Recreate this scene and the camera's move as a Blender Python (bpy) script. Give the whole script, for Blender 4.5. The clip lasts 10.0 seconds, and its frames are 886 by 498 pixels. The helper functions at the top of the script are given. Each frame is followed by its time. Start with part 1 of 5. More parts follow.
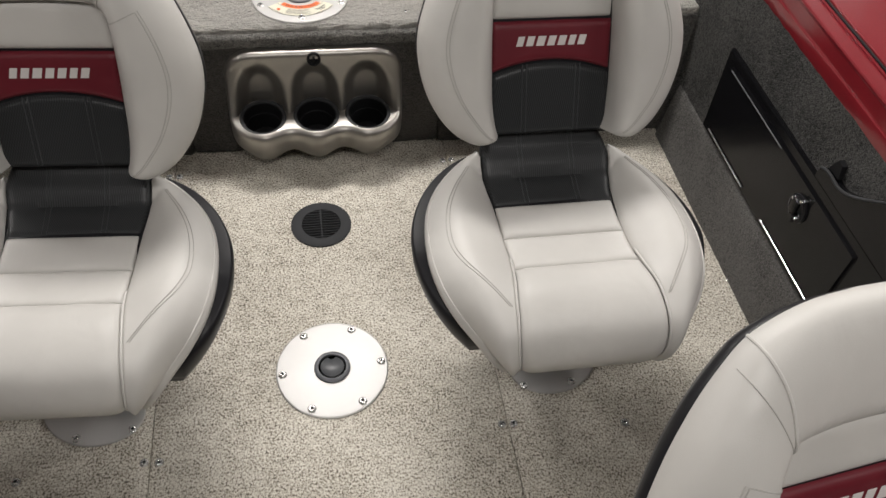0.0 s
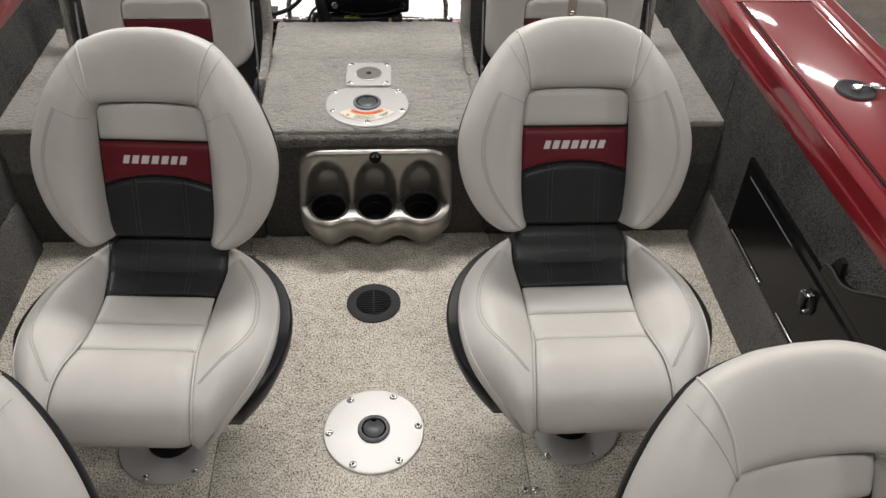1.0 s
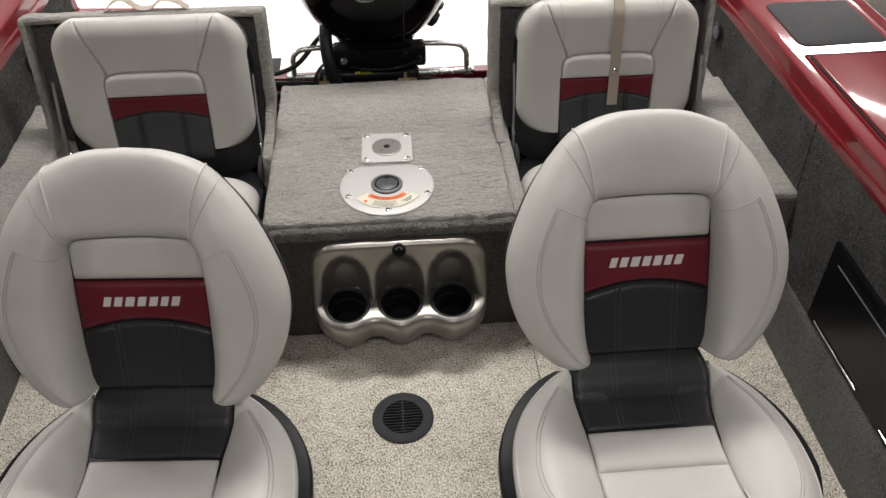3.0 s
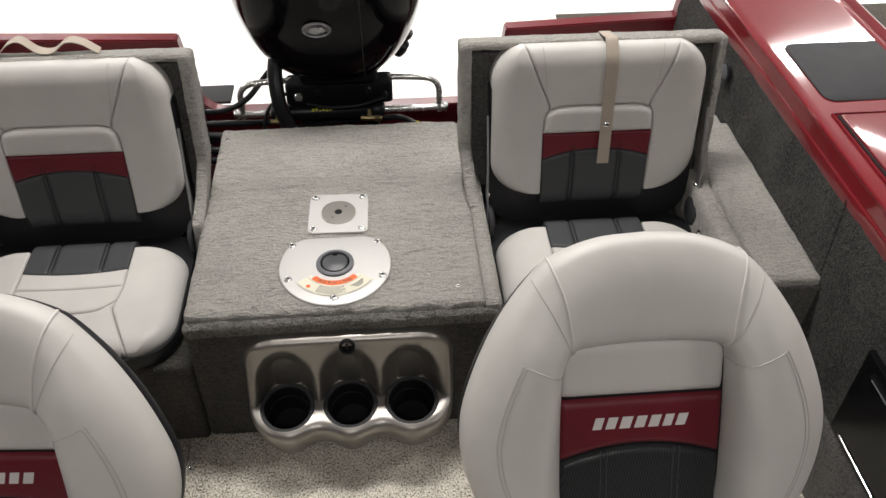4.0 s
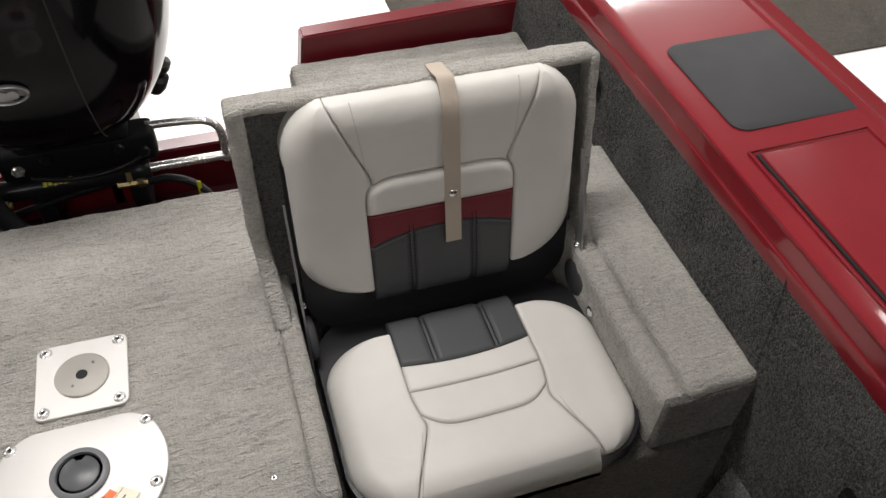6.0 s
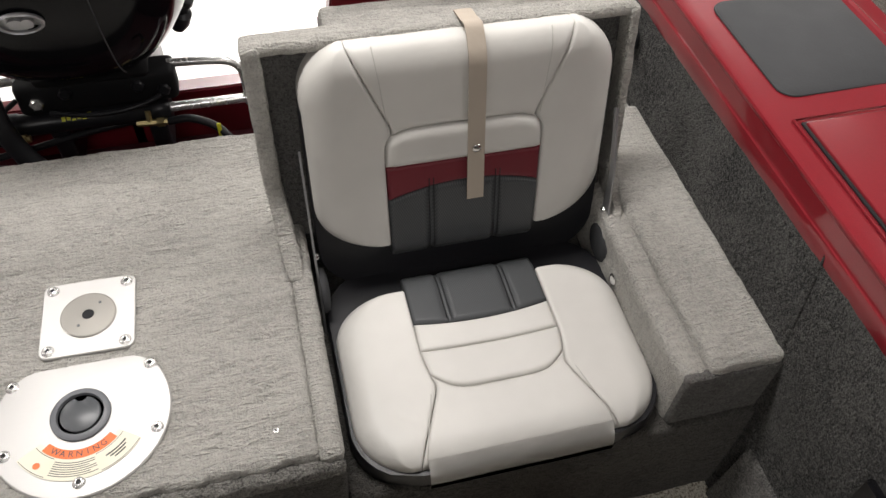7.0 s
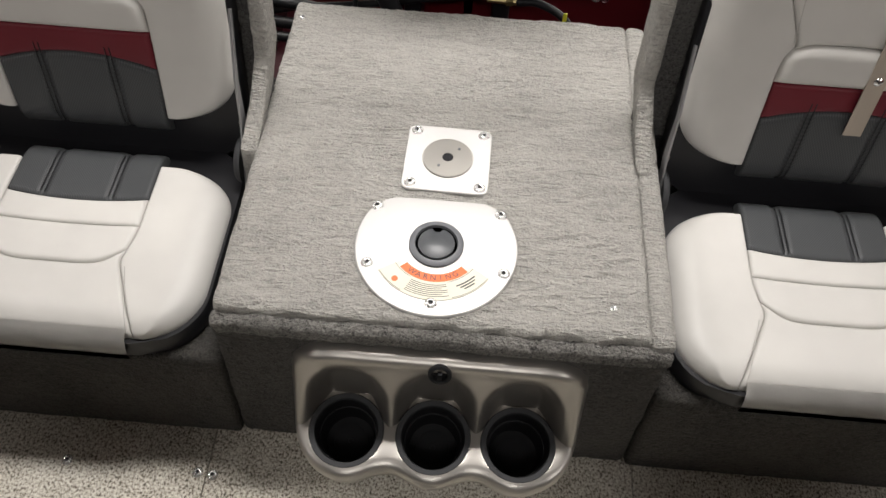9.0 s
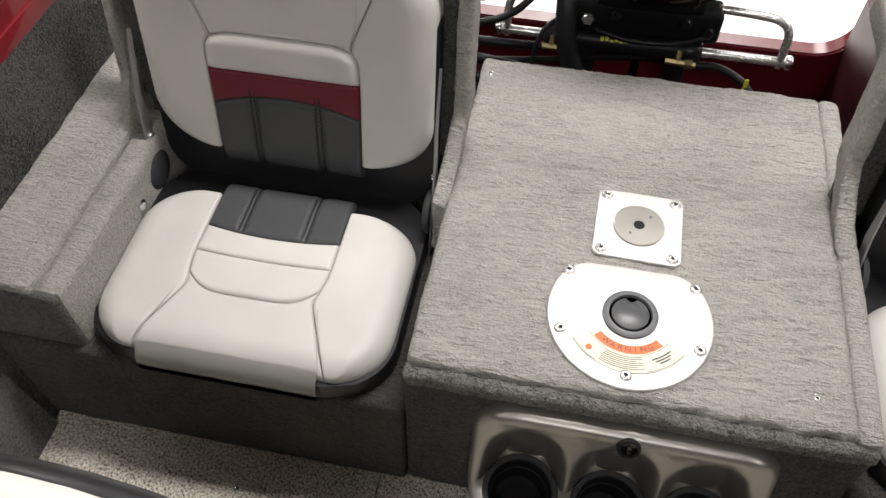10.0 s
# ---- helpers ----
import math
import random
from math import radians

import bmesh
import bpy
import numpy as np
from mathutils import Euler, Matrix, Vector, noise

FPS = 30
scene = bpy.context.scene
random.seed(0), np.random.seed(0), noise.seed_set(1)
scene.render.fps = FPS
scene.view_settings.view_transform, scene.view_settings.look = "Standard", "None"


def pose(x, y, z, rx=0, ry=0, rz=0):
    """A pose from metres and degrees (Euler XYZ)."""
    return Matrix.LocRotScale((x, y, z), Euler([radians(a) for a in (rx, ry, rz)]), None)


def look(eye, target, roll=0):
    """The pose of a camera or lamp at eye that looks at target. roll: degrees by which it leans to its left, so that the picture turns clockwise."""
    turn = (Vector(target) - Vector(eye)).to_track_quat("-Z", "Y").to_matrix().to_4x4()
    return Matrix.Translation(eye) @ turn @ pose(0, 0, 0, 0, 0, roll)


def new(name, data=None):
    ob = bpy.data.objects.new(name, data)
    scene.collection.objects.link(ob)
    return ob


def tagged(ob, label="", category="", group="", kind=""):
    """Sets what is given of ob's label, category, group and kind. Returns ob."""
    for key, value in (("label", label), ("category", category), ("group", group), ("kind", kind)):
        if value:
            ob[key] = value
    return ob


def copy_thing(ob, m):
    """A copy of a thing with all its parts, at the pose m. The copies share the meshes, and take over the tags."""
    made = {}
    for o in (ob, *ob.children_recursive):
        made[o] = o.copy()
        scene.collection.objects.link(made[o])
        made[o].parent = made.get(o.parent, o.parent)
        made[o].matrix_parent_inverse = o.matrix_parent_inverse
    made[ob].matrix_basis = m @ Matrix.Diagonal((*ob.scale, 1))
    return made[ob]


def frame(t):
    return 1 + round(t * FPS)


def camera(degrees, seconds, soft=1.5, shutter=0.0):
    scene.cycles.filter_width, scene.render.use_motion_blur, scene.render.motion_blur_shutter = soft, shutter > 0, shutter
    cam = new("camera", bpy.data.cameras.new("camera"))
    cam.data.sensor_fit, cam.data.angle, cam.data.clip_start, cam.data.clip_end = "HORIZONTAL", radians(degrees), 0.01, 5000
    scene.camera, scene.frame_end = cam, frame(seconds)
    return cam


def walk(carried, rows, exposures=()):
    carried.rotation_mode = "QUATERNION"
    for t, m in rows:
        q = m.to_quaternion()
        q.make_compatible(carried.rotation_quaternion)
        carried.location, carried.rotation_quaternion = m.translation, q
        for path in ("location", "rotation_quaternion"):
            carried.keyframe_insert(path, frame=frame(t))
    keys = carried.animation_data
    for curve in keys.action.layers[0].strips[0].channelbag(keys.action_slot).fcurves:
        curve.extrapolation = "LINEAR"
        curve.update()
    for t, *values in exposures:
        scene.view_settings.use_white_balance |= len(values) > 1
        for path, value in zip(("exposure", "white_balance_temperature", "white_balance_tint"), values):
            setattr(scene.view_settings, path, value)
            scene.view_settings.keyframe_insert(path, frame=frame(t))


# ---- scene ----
cam = camera(58.5, 10.0)
PATH = [
    (0, (0.0072, -1.5785, 1.395), (0.3022, -0.3005, -0.115), 5.4),
    (0.5, (0.0182, -1.687, 1.46), (0.2178, -0.2834, 0.049), 3.5),
    (1, (0.0445, -1.761, 1.497), (0.1831, -0.2731, 0.168), 2.3),
    (1.5, (0.054, -1.7484, 1.497), (0.1566, -0.2331, 0.197), 1.6),
    (2, (0.0309, -1.6695, 1.5), (0.1212, -0.1608, 0.19), 0.6),
    (2.5, (0.0001, -1.5532, 1.5), (0.1014, -0.0469, 0.188), -0.6),
    (2.7, (-0.0058, -1.495, 1.498), (0.1053, 0.0059, 0.181), -0.5),
    (4, (0.115, -1.0391, 1.464), (0.2406, 0.4223, 0.105), 0.4),
    (4.5, (0.1175, -0.8341, 1.446), (0.3769, 0.5644, 0.04), -1.3),
    (5, (0.1233, -0.6772, 1.428), (0.5341, 0.6467, -0.013), -0.3),
    (5.5, (0.1847, -0.5583, 1.391), (0.6393, 0.7329, -0.067), 1.8),
    (5.7, (0.2275, -0.5089, 1.369), (0.6929, 0.7759, -0.091), 2.5),
    (6.8, (0.3098, -0.4489, 1.311), (0.7139, 0.7742, -0.22), 3.7),
    (7, (0.3008, -0.4475, 1.308), (0.6686, 0.7668, -0.238), 3.6),
    (7.5, (0.231, -0.468, 1.287), (0.5126, 0.7445, -0.278), 4.0),
    (8, (0.1593, -0.4874, 1.268), (0.3226, 0.6914, -0.339), 3.3),
    (8.5, (0.0928, -0.4989, 1.244), (0.1423, 0.659, -0.386), 2.4),
    (9, (0.0225, -0.5054, 1.242), (-0.0082, 0.6505, -0.391), 3.5),
    (9.5, (-0.0664, -0.5011, 1.253), (-0.204, 0.6597, -0.37), 2.9),
    (10, (-0.1361, -0.4915, 1.271), (-0.3828, 0.6933, -0.321), -0.4),
]
EXPOSURE = [(0.0, 0.06), (0.5, 0.04), (1.0, -0.09), (1.5, -0.14), (2.5, -0.14), (4.0, -0.12), (4.5, -0.12), (5.0, -0.11), (5.5, -0.18), (7.0, 0.06), (8.0, 0.16), (9.0, 0.17), (10.0, 0.22)]
walk(cam, [(t, look(eye, target, roll)) for t, eye, target, roll in PATH], EXPOSURE)

# ---- light ----
world = bpy.data.worlds.new("showroom_world")
scene.world = world
world.use_nodes = True
world.node_tree.nodes["Background"].inputs[0].default_value = (1.0, 0.96, 0.9, 1)
world.node_tree.nodes["Background"].inputs[1].default_value = 0.02

LAMP_Z = 2.75
LAMPS = []
for lx in (-3.3, 0.1, 3.55):
    for ly, watts in ((-2.2, 46.0 if lx > 3 else 29.0), (0.9, 62.0), (4.0, 128.0), (7.1, 90.0)):
        LAMPS.append((lx, ly, watts))
for lx, ly, watts in LAMPS:
    data = bpy.data.lights.new("fluorescent_light", "AREA")
    data.shape, data.size, data.size_y = "RECTANGLE", 1.25, 0.30
    data.energy, data.color = watts, (1.0, 0.958, 0.928)
    lamp = new("fluorescent_light", data)
    lamp.location = (lx, ly, LAMP_Z - 0.02)


# ---- material helpers ----
def lerp(a, b, t):
    return a + (b - a) * t


def material(name, colour, rough=0.5, metal=0.0):
    m = bpy.data.materials.new(name)
    m.use_nodes = True
    b = m.node_tree.nodes["Principled BSDF"]
    b.inputs["Base Color"].default_value = (*colour, 1)
    b.inputs["Roughness"].default_value = rough
    b.inputs["Metallic"].default_value = metal
    return m, m.node_tree, b


def coords(nt, scale=(1, 1, 1), turn=(0, 0, 0)):
    tc, mp = nt.nodes.new("ShaderNodeTexCoord"), nt.nodes.new("ShaderNodeMapping")
    mp.inputs["Scale"].default_value = scale
    mp.inputs["Rotation"].default_value = [radians(a) for a in turn]
    nt.links.new(tc.outputs["Object"], mp.inputs["Vector"])
    return mp.outputs["Vector"]


def noise_tex(nt, vector, scale, detail=4.0, rough=0.55, distort=0.0):
    n = nt.nodes.new("ShaderNodeTexNoise")
    n.inputs["Scale"].default_value, n.inputs["Detail"].default_value = scale, detail
    n.inputs["Roughness"].default_value, n.inputs["Distortion"].default_value = rough, distort
    nt.links.new(vector, n.inputs["Vector"])
    return n.outputs["Fac"]


def ramp(nt, fac, stops):
    r = nt.nodes.new("ShaderNodeValToRGB")
    e = r.color_ramp.elements
    while len(e) < len(stops):
        e.new(0.5)
    for el, (p, c) in zip(e, stops):
        el.position, el.color = p, (*c, 1)
    nt.links.new(fac, r.inputs["Fac"])
    return r.outputs["Color"]


def mix_colour(nt, fac, a, b, how="MIX"):
    m = nt.nodes.new("ShaderNodeMix")
    m.data_type, m.blend_type = "RGBA", how
    for sock, val in ((m.inputs[0], fac), (m.inputs[6], a), (m.inputs[7], b)):
        if isinstance(val, (int, float)):
            sock.default_value = val
        elif isinstance(val, tuple):
            sock.default_value = (*val, 1)
        else:
            nt.links.new(val, sock)
    return m.outputs[2]


def add_values(nt, a, b, wa=1.0, wb=1.0):
    m1, m2 = nt.nodes.new("ShaderNodeMath"), nt.nodes.new("ShaderNodeMath")
    m1.operation, m2.operation = "MULTIPLY", "MULTIPLY_ADD"
    nt.links.new(a, m1.inputs[0])
    m1.inputs[1].default_value = wa
    nt.links.new(b, m2.inputs[0])
    m2.inputs[1].default_value = wb
    nt.links.new(m1.outputs[0], m2.inputs[2])
    return m2.outputs[0]


def bump(nt, b, height, distance, strength=1.0):
    n = nt.nodes.new("ShaderNodeBump")
    n.inputs["Strength"].default_value, n.inputs["Distance"].default_value = strength, distance
    nt.links.new(height, n.inputs["Height"])
    nt.links.new(n.outputs["Normal"], b.inputs["Normal"])


def vary_rough(nt, b, fac, low, high):
    m = nt.nodes.new("ShaderNodeMapRange")
    m.inputs["To Min"].default_value, m.inputs["To Max"].default_value = low, high
    nt.links.new(fac, m.inputs["Value"])
    nt.links.new(m.outputs["Result"], b.inputs["Roughness"])


def vinyl(name, colour, rough=0.42, grain=0.00018):
    m, nt, b = material(name, colour, rough)
    v = coords(nt)
    big, fine = noise_tex(nt, v, 7, 3), noise_tex(nt, v, 900, 2)
    dark = tuple(c * 0.93 for c in colour)
    light = tuple(min(1, c * 1.04) for c in colour)
    nt.links.new(ramp(nt, big, [(0.3, dark), (0.7, light)]), b.inputs["Base Color"])
    vary_rough(nt, b, big, rough - 0.05, rough + 0.08)
    bump(nt, b, add_values(nt, add_values(nt, fine, noise_tex(nt, v, 25, 2), 1.0, 4.0), noise_tex(nt, v, 9, 3, 0.5, 0.8), 1.0, 9.0), grain)
    b.inputs["Specular IOR Level"].default_value = 0.45
    return m


def carpet(name, dark, light, rib=0.0, turn=(0, 0, 0), pile_depth=0.014, spread=0.085):
    """Marine carpet: fine loops, broken wavy rows of pile with pits between them, and worn patches."""
    m, nt, b = material(name, light, 0.97)
    v = coords(nt)
    tuft = noise_tex(nt, v, 330, 3, 0.75)
    clump = noise_tex(nt, coords(nt, (1, 1.25, 1.25), turn), 120, 3, 0.7, 0.6)
    patch = noise_tex(nt, v, 6, 4, 0.6)
    hair = noise_tex(nt, coords(nt, (360, 85, 85), turn), 1.0, 3, 0.65, 0.6)
    rows = noise_tex(nt, coords(nt, (26, 118, 118), (turn[0], turn[1], turn[2] + 7)), 1.0, 3, 0.6, 1.5)
    near = add_values(nt, add_values(nt, tuft, hair, 0.50 - 0.20 * rib, 0.20 * rib), clump, 1.0, 0.30 - 0.14 * rib)
    far = add_values(nt, patch, rows, 0.20, 0.04 + 0.24 * rib)
    shade = add_values(nt, near, far, 1.0, 1.0)
    mean = 0.5 * (0.50 - 0.20 * rib + 0.20 * rib + 0.30 - 0.14 * rib + 0.20 + 0.04 + 0.24 * rib)
    mid = tuple(lerp(a, c, 0.55) for a, c in zip(dark, light))
    nt.links.new(ramp(nt, shade, [(mean - spread, dark), (mean - 0.005, mid), (mean + spread, light)]), b.inputs["Base Color"])
    pile = add_values(nt, add_values(nt, tuft, clump, 0.50 - 0.15 * rib, 1.0 - 0.40 * rib), add_values(nt, rows, hair, 1.15 * rib, 0.30 * rib), 1.0, 1.0)
    bump(nt, b, pile, pile_depth)
    b.inputs["Specular IOR Level"].default_value = 0.08
    b.inputs["Sheen Weight"].default_value = 0.12
    b.inputs["Sheen Roughness"].default_value = 0.6
    return m


def brushed(name, colour, rough, stretch=(1, 1, 1), amount=0.00008, metal=1.0):
    m, nt, b = material(name, colour, rough, metal)
    v = coords(nt, stretch)
    n = noise_tex(nt, v, 60, 4)
    cloud = noise_tex(nt, coords(nt), 14, 3)
    vary_rough(nt, b, add_values(nt, n, cloud, 0.6, 0.4), rough - 0.08, rough + 0.12)
    bump(nt, b, n, amount)
    return m


def plastic(name, colour, rough=0.45, grain=0.0001):
    m, nt, b = material(name, colour, rough)
    v = coords(nt)
    n = noise_tex(nt, v, 350, 2)
    vary_rough(nt, b, noise_tex(nt, v, 18, 3), rough - 0.06, rough + 0.1)
    bump(nt, b, n, grain)
    return m


# ---- materials ----
grey_vinyl = vinyl("grey_vinyl", (0.55, 0.537, 0.507))
red_vinyl = vinyl("red_vinyl", (0.128, 0.011, 0.019), 0.45)
piping_grey = vinyl("piping_grey", (0.57, 0.557, 0.527), 0.42)
dark_stitch = vinyl("dark_stitch", (0.045, 0.047, 0.05), 0.6)
stitch_grey = vinyl("stitch_grey", (0.44, 0.428, 0.40), 0.6)
black_shell = plastic("black_shell", (0.012, 0.012, 0.014), 0.35)
black_plastic = plastic("black_plastic", (0.014, 0.014, 0.016), 0.32)
dark_rubber = plastic("dark_rubber", (0.024, 0.025, 0.027), 0.75, 0.0003)
plug_grey = plastic("plug_grey", (0.075, 0.079, 0.085), 0.35)
door_black = plastic("door_black", (0.006, 0.006, 0.007), 0.16, 0.00004)
black_rubber = plastic("black_rubber", (0.006, 0.006, 0.007), 0.7)
grey_plastic = plastic("grey_plastic", (0.12, 0.125, 0.135), 0.42)
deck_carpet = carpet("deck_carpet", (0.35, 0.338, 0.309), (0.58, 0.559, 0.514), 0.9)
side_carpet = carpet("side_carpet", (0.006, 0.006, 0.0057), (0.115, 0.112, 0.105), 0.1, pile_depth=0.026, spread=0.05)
# the same carpet darkened, for the shade on upright front faces
shaded_front_carpet = carpet("shaded_front_carpet", (0.022, 0.020, 0.0175), (0.105, 0.097, 0.085), 0.2)
# carpet painted near black, for the shade in the gap behind the cushions
gap_shade_carpet = carpet("gap_shade_carpet", (0.005, 0.005, 0.005), (0.02, 0.0195, 0.018), 0.1)
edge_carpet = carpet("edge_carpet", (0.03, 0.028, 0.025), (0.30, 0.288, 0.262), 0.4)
steel = brushed("brushed_steel", (0.58, 0.572, 0.556), 0.50, (1, 9, 1), 0.00014, 0.70)
hinge_steel = brushed("hinge_steel", (0.42, 0.42, 0.43), 0.38, (1, 1, 1), 0.00005, 0.8)
stainless = brushed("stainless_rod", (0.80, 0.79, 0.77), 0.24, (1, 1, 1), 0.00002, 0.75)
pewter = brushed("pewter_paint", (0.355, 0.338, 0.312), 0.36, (1, 8, 8), 0.00010, 0.85)
chrome = brushed("chrome", (0.78, 0.78, 0.78), 0.14, (1, 1, 1), 0.00001)
brass = brushed("brass", (0.52, 0.43, 0.22), 0.36)
strap_web = vinyl("strap_web", (0.39, 0.335, 0.275), 0.8, 0.0004)
yellow_mark = plastic("yellow_mark", (0.65, 0.62, 0.03), 0.5)
orange_print = plastic("orange_print", (0.80, 0.16, 0.04), 0.5)
cream_print = plastic("cream_print", (0.72, 0.69, 0.56), 0.5)
ink_print = plastic("ink_print", (0.06, 0.06, 0.055), 0.5)
silver_print = plastic("silver_print", (0.62, 0.59, 0.57), 0.45)
# darker than the gunwale red, for the shade on the transom's inner face
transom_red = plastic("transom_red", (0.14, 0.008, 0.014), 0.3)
red_vinyl.node_tree.nodes["Principled BSDF"].inputs["Specular IOR Level"].default_value = 0.35
for m in (black_plastic, black_shell, door_black, black_rubber):
    m.node_tree.nodes["Principled BSDF"].inputs["Specular IOR Level"].default_value = 0.28
# red darkened further, for the shade deep in the motor well
shaded_red = plastic("well_shade_red", (0.045, 0.006, 0.010), 0.4)
beige_wall = plastic("beige_wall", (0.34, 0.325, 0.30), 0.8)
ceiling_paint = plastic("ceiling_paint", (0.16, 0.155, 0.15), 0.85)
lamp_housing = plastic("lamp_housing", (0.8, 0.8, 0.8), 0.5)


def make_carbon(name, low, high):
    m, nt, b = material(name, (0.04, 0.042, 0.045), 0.36)
    w1, w2 = nt.nodes.new("ShaderNodeTexWave"), nt.nodes.new("ShaderNodeTexWave")
    for w, turn in ((w1, (0, 35, 35)), (w2, (0, -35, -35))):
        w.wave_type, w.bands_direction = "BANDS", "X"
        w.inputs["Scale"].default_value = 120.0
        nt.links.new(coords(nt, (1, 1, 1), turn), w.inputs["Vector"])
    weave = mix_colour(nt, 0.5, w1.outputs["Color"], w2.outputs["Color"])
    nt.links.new(ramp(nt, weave, [(0.25, tuple(low * c for c in (0.95, 1.0, 1.04))), (0.8, tuple(high * c for c in (0.95, 1.0, 1.04)))]), b.inputs["Base Color"])
    bump(nt, b, weave, 0.00012)
    b.inputs["Specular IOR Level"].default_value = 0.22
    return m


def make_red_paint():
    m, nt, b = material("red_metal_flake_paint", (0.23, 0.012, 0.02), 0.22)
    v = coords(nt)
    fine, big = noise_tex(nt, v, 1500, 2), noise_tex(nt, v, 5, 3)
    nt.links.new(ramp(nt, add_values(nt, fine, big, 0.7, 0.3), [(0.35, (0.145, 0.009, 0.014)), (0.7, (0.240, 0.017, 0.025))]), b.inputs["Base Color"])
    b.inputs["Specular IOR Level"].default_value = 0.06
    b.inputs["Coat Weight"].default_value, b.inputs["Coat Roughness"].default_value = 1.0, 0.06
    vary_rough(nt, b, fine, 0.25, 0.42)
    bump(nt, b, add_values(nt, big, noise_tex(nt, v, 34, 3), 1.0, 0.25), 0.002, 0.16)
    return m


def make_floor():
    """Woven vinyl of light and dark flecks."""
    m, nt, b = material("woven_vinyl_floor", (0.4, 0.37, 0.32), 0.75)
    v = coords(nt)
    fleck = noise_tex(nt, v, 235, 2, 0.6)
    thread = noise_tex(nt, coords(nt, (1, 0.45, 1), (0, 0, 24)), 430, 2, 0.6)
    cloud, wear = noise_tex(nt, v, 38, 2), noise_tex(nt, v, 4, 3)
    f = add_values(nt, add_values(nt, fleck, thread, 0.62, 0.38), add_values(nt, cloud, wear, 0.14, 0.10), 1.0, 1.0)
    nt.links.new(ramp(nt, f, [(0.485, (0.072, 0.062, 0.047)), (0.550, (0.31, 0.278, 0.222)), (0.620, (0.58, 0.54, 0.46)), (0.72, (0.80, 0.77, 0.69))]), b.inputs["Base Color"])
    bump(nt, b, add_values(nt, fleck, thread, 1.0, 0.6), 0.0022)
    b.inputs["Specular IOR Level"].default_value = 0.25
    return m


def make_gloss_black():
    m, nt, b = material("gloss_black_cowl", (0.003, 0.003, 0.004), 0.08)
    vary_rough(nt, b, noise_tex(nt, coords(nt), 12, 3), 0.05, 0.14)
    b.inputs["Specular IOR Level"].default_value = 0.2
    return m


def make_tile():
    m, nt, b = material("showroom_tile", (0.86, 0.85, 0.82), 0.2)
    br = nt.nodes.new("ShaderNodeTexBrick")
    br.offset = 0.0
    nt.links.new(coords(nt, (1, 1, 1)), br.inputs["Vector"])
    for k, val in (("Color1", (0.88, 0.87, 0.85, 1)), ("Color2", (0.85, 0.84, 0.82, 1)), ("Mortar", (0.74, 0.73, 0.70, 1))):
        br.inputs[k].default_value = val
    br.inputs["Scale"].default_value, br.inputs["Mortar Size"].default_value = 1.0, 0.006
    br.inputs["Brick Width"].default_value, br.inputs["Row Height"].default_value = 0.6, 0.6
    nt.links.new(br.outputs["Color"], b.inputs["Base Color"])
    return m


carbon, carbon_grey = make_carbon("carbon_vinyl", 0.019, 0.042), make_carbon("carbon_vinyl_grey", 0.046, 0.078)
red_paint, floor_mat = make_red_paint(), make_floor()
gloss_black, tile_mat = make_gloss_black(), make_tile()
rug_mat = carpet("rug_brown", (0.03, 0.025, 0.02), (0.12, 0.105, 0.085), 0.5)
CX = 0.006


# ---- mesh helpers ----
def part(name, bm, mat, parent=None, label="", sharp=45, smooth=True):
    me = bpy.data.meshes.new(name)
    bmesh.ops.recalc_face_normals(bm, faces=bm.faces)
    bm.to_mesh(me)
    bm.free()
    if smooth:
        me.polygons.foreach_set("use_smooth", [True] * len(me.polygons))
        me.set_sharp_from_angle(angle=radians(sharp))
    me.materials.append(mat)
    ob = new(name, me)
    if parent is not None:
        ob.parent = parent
    if label:
        ob["label"] = label
    return ob


def share(name, me, parent, m):
    ob = new(name, me)
    ob.parent = parent
    ob.matrix_basis = m
    return ob


def thing(name, label, category, group="", kind=""):
    return tagged(new(name), label, category, group, kind)


def grid(bm, rows, wrap=False, cap0=False, cap1=False):
    vs = [[bm.verts.new(p) for p in r] for r in rows]
    n = len(vs[0])
    for a, b in zip(vs, vs[1:]):
        for i in range(n if wrap else n - 1):
            j = (i + 1) % n
            try:
                bm.faces.new((a[i], a[j], b[j], b[i]))
            except ValueError:
                pass
    if cap0:
        bm.faces.new(vs[0])
    if cap1:
        bm.faces.new(vs[-1][::-1])
    return vs


def rbox(bm, x0, x1, y0, y1, z0, z1, r=0.006, seg=3):
    """A box with rounded edges."""
    res = bmesh.ops.create_cube(bm, size=1.0)
    vs = res["verts"]
    for v in vs:
        v.co = ((x0 + x1) / 2 + v.co.x * (x1 - x0), (y0 + y1) / 2 + v.co.y * (y1 - y0), (z0 + z1) / 2 + v.co.z * (z1 - z0))
    es = {e for v in vs for e in v.link_edges}
    if r > 0:
        bmesh.ops.bevel(bm, geom=list(es), offset=r, segments=seg, profile=0.5, affect="EDGES")


def axis_steps(a, b, r, step):
    n = max(1, int(round((b - a - 2 * r) / step)))
    inner = [a + r + (b - a - 2 * r) * i / n for i in range(n + 1)]
    return [a, a + 0.12 * r, a + 0.4 * r] + inner + [b - 0.4 * r, b - 0.12 * r, b]


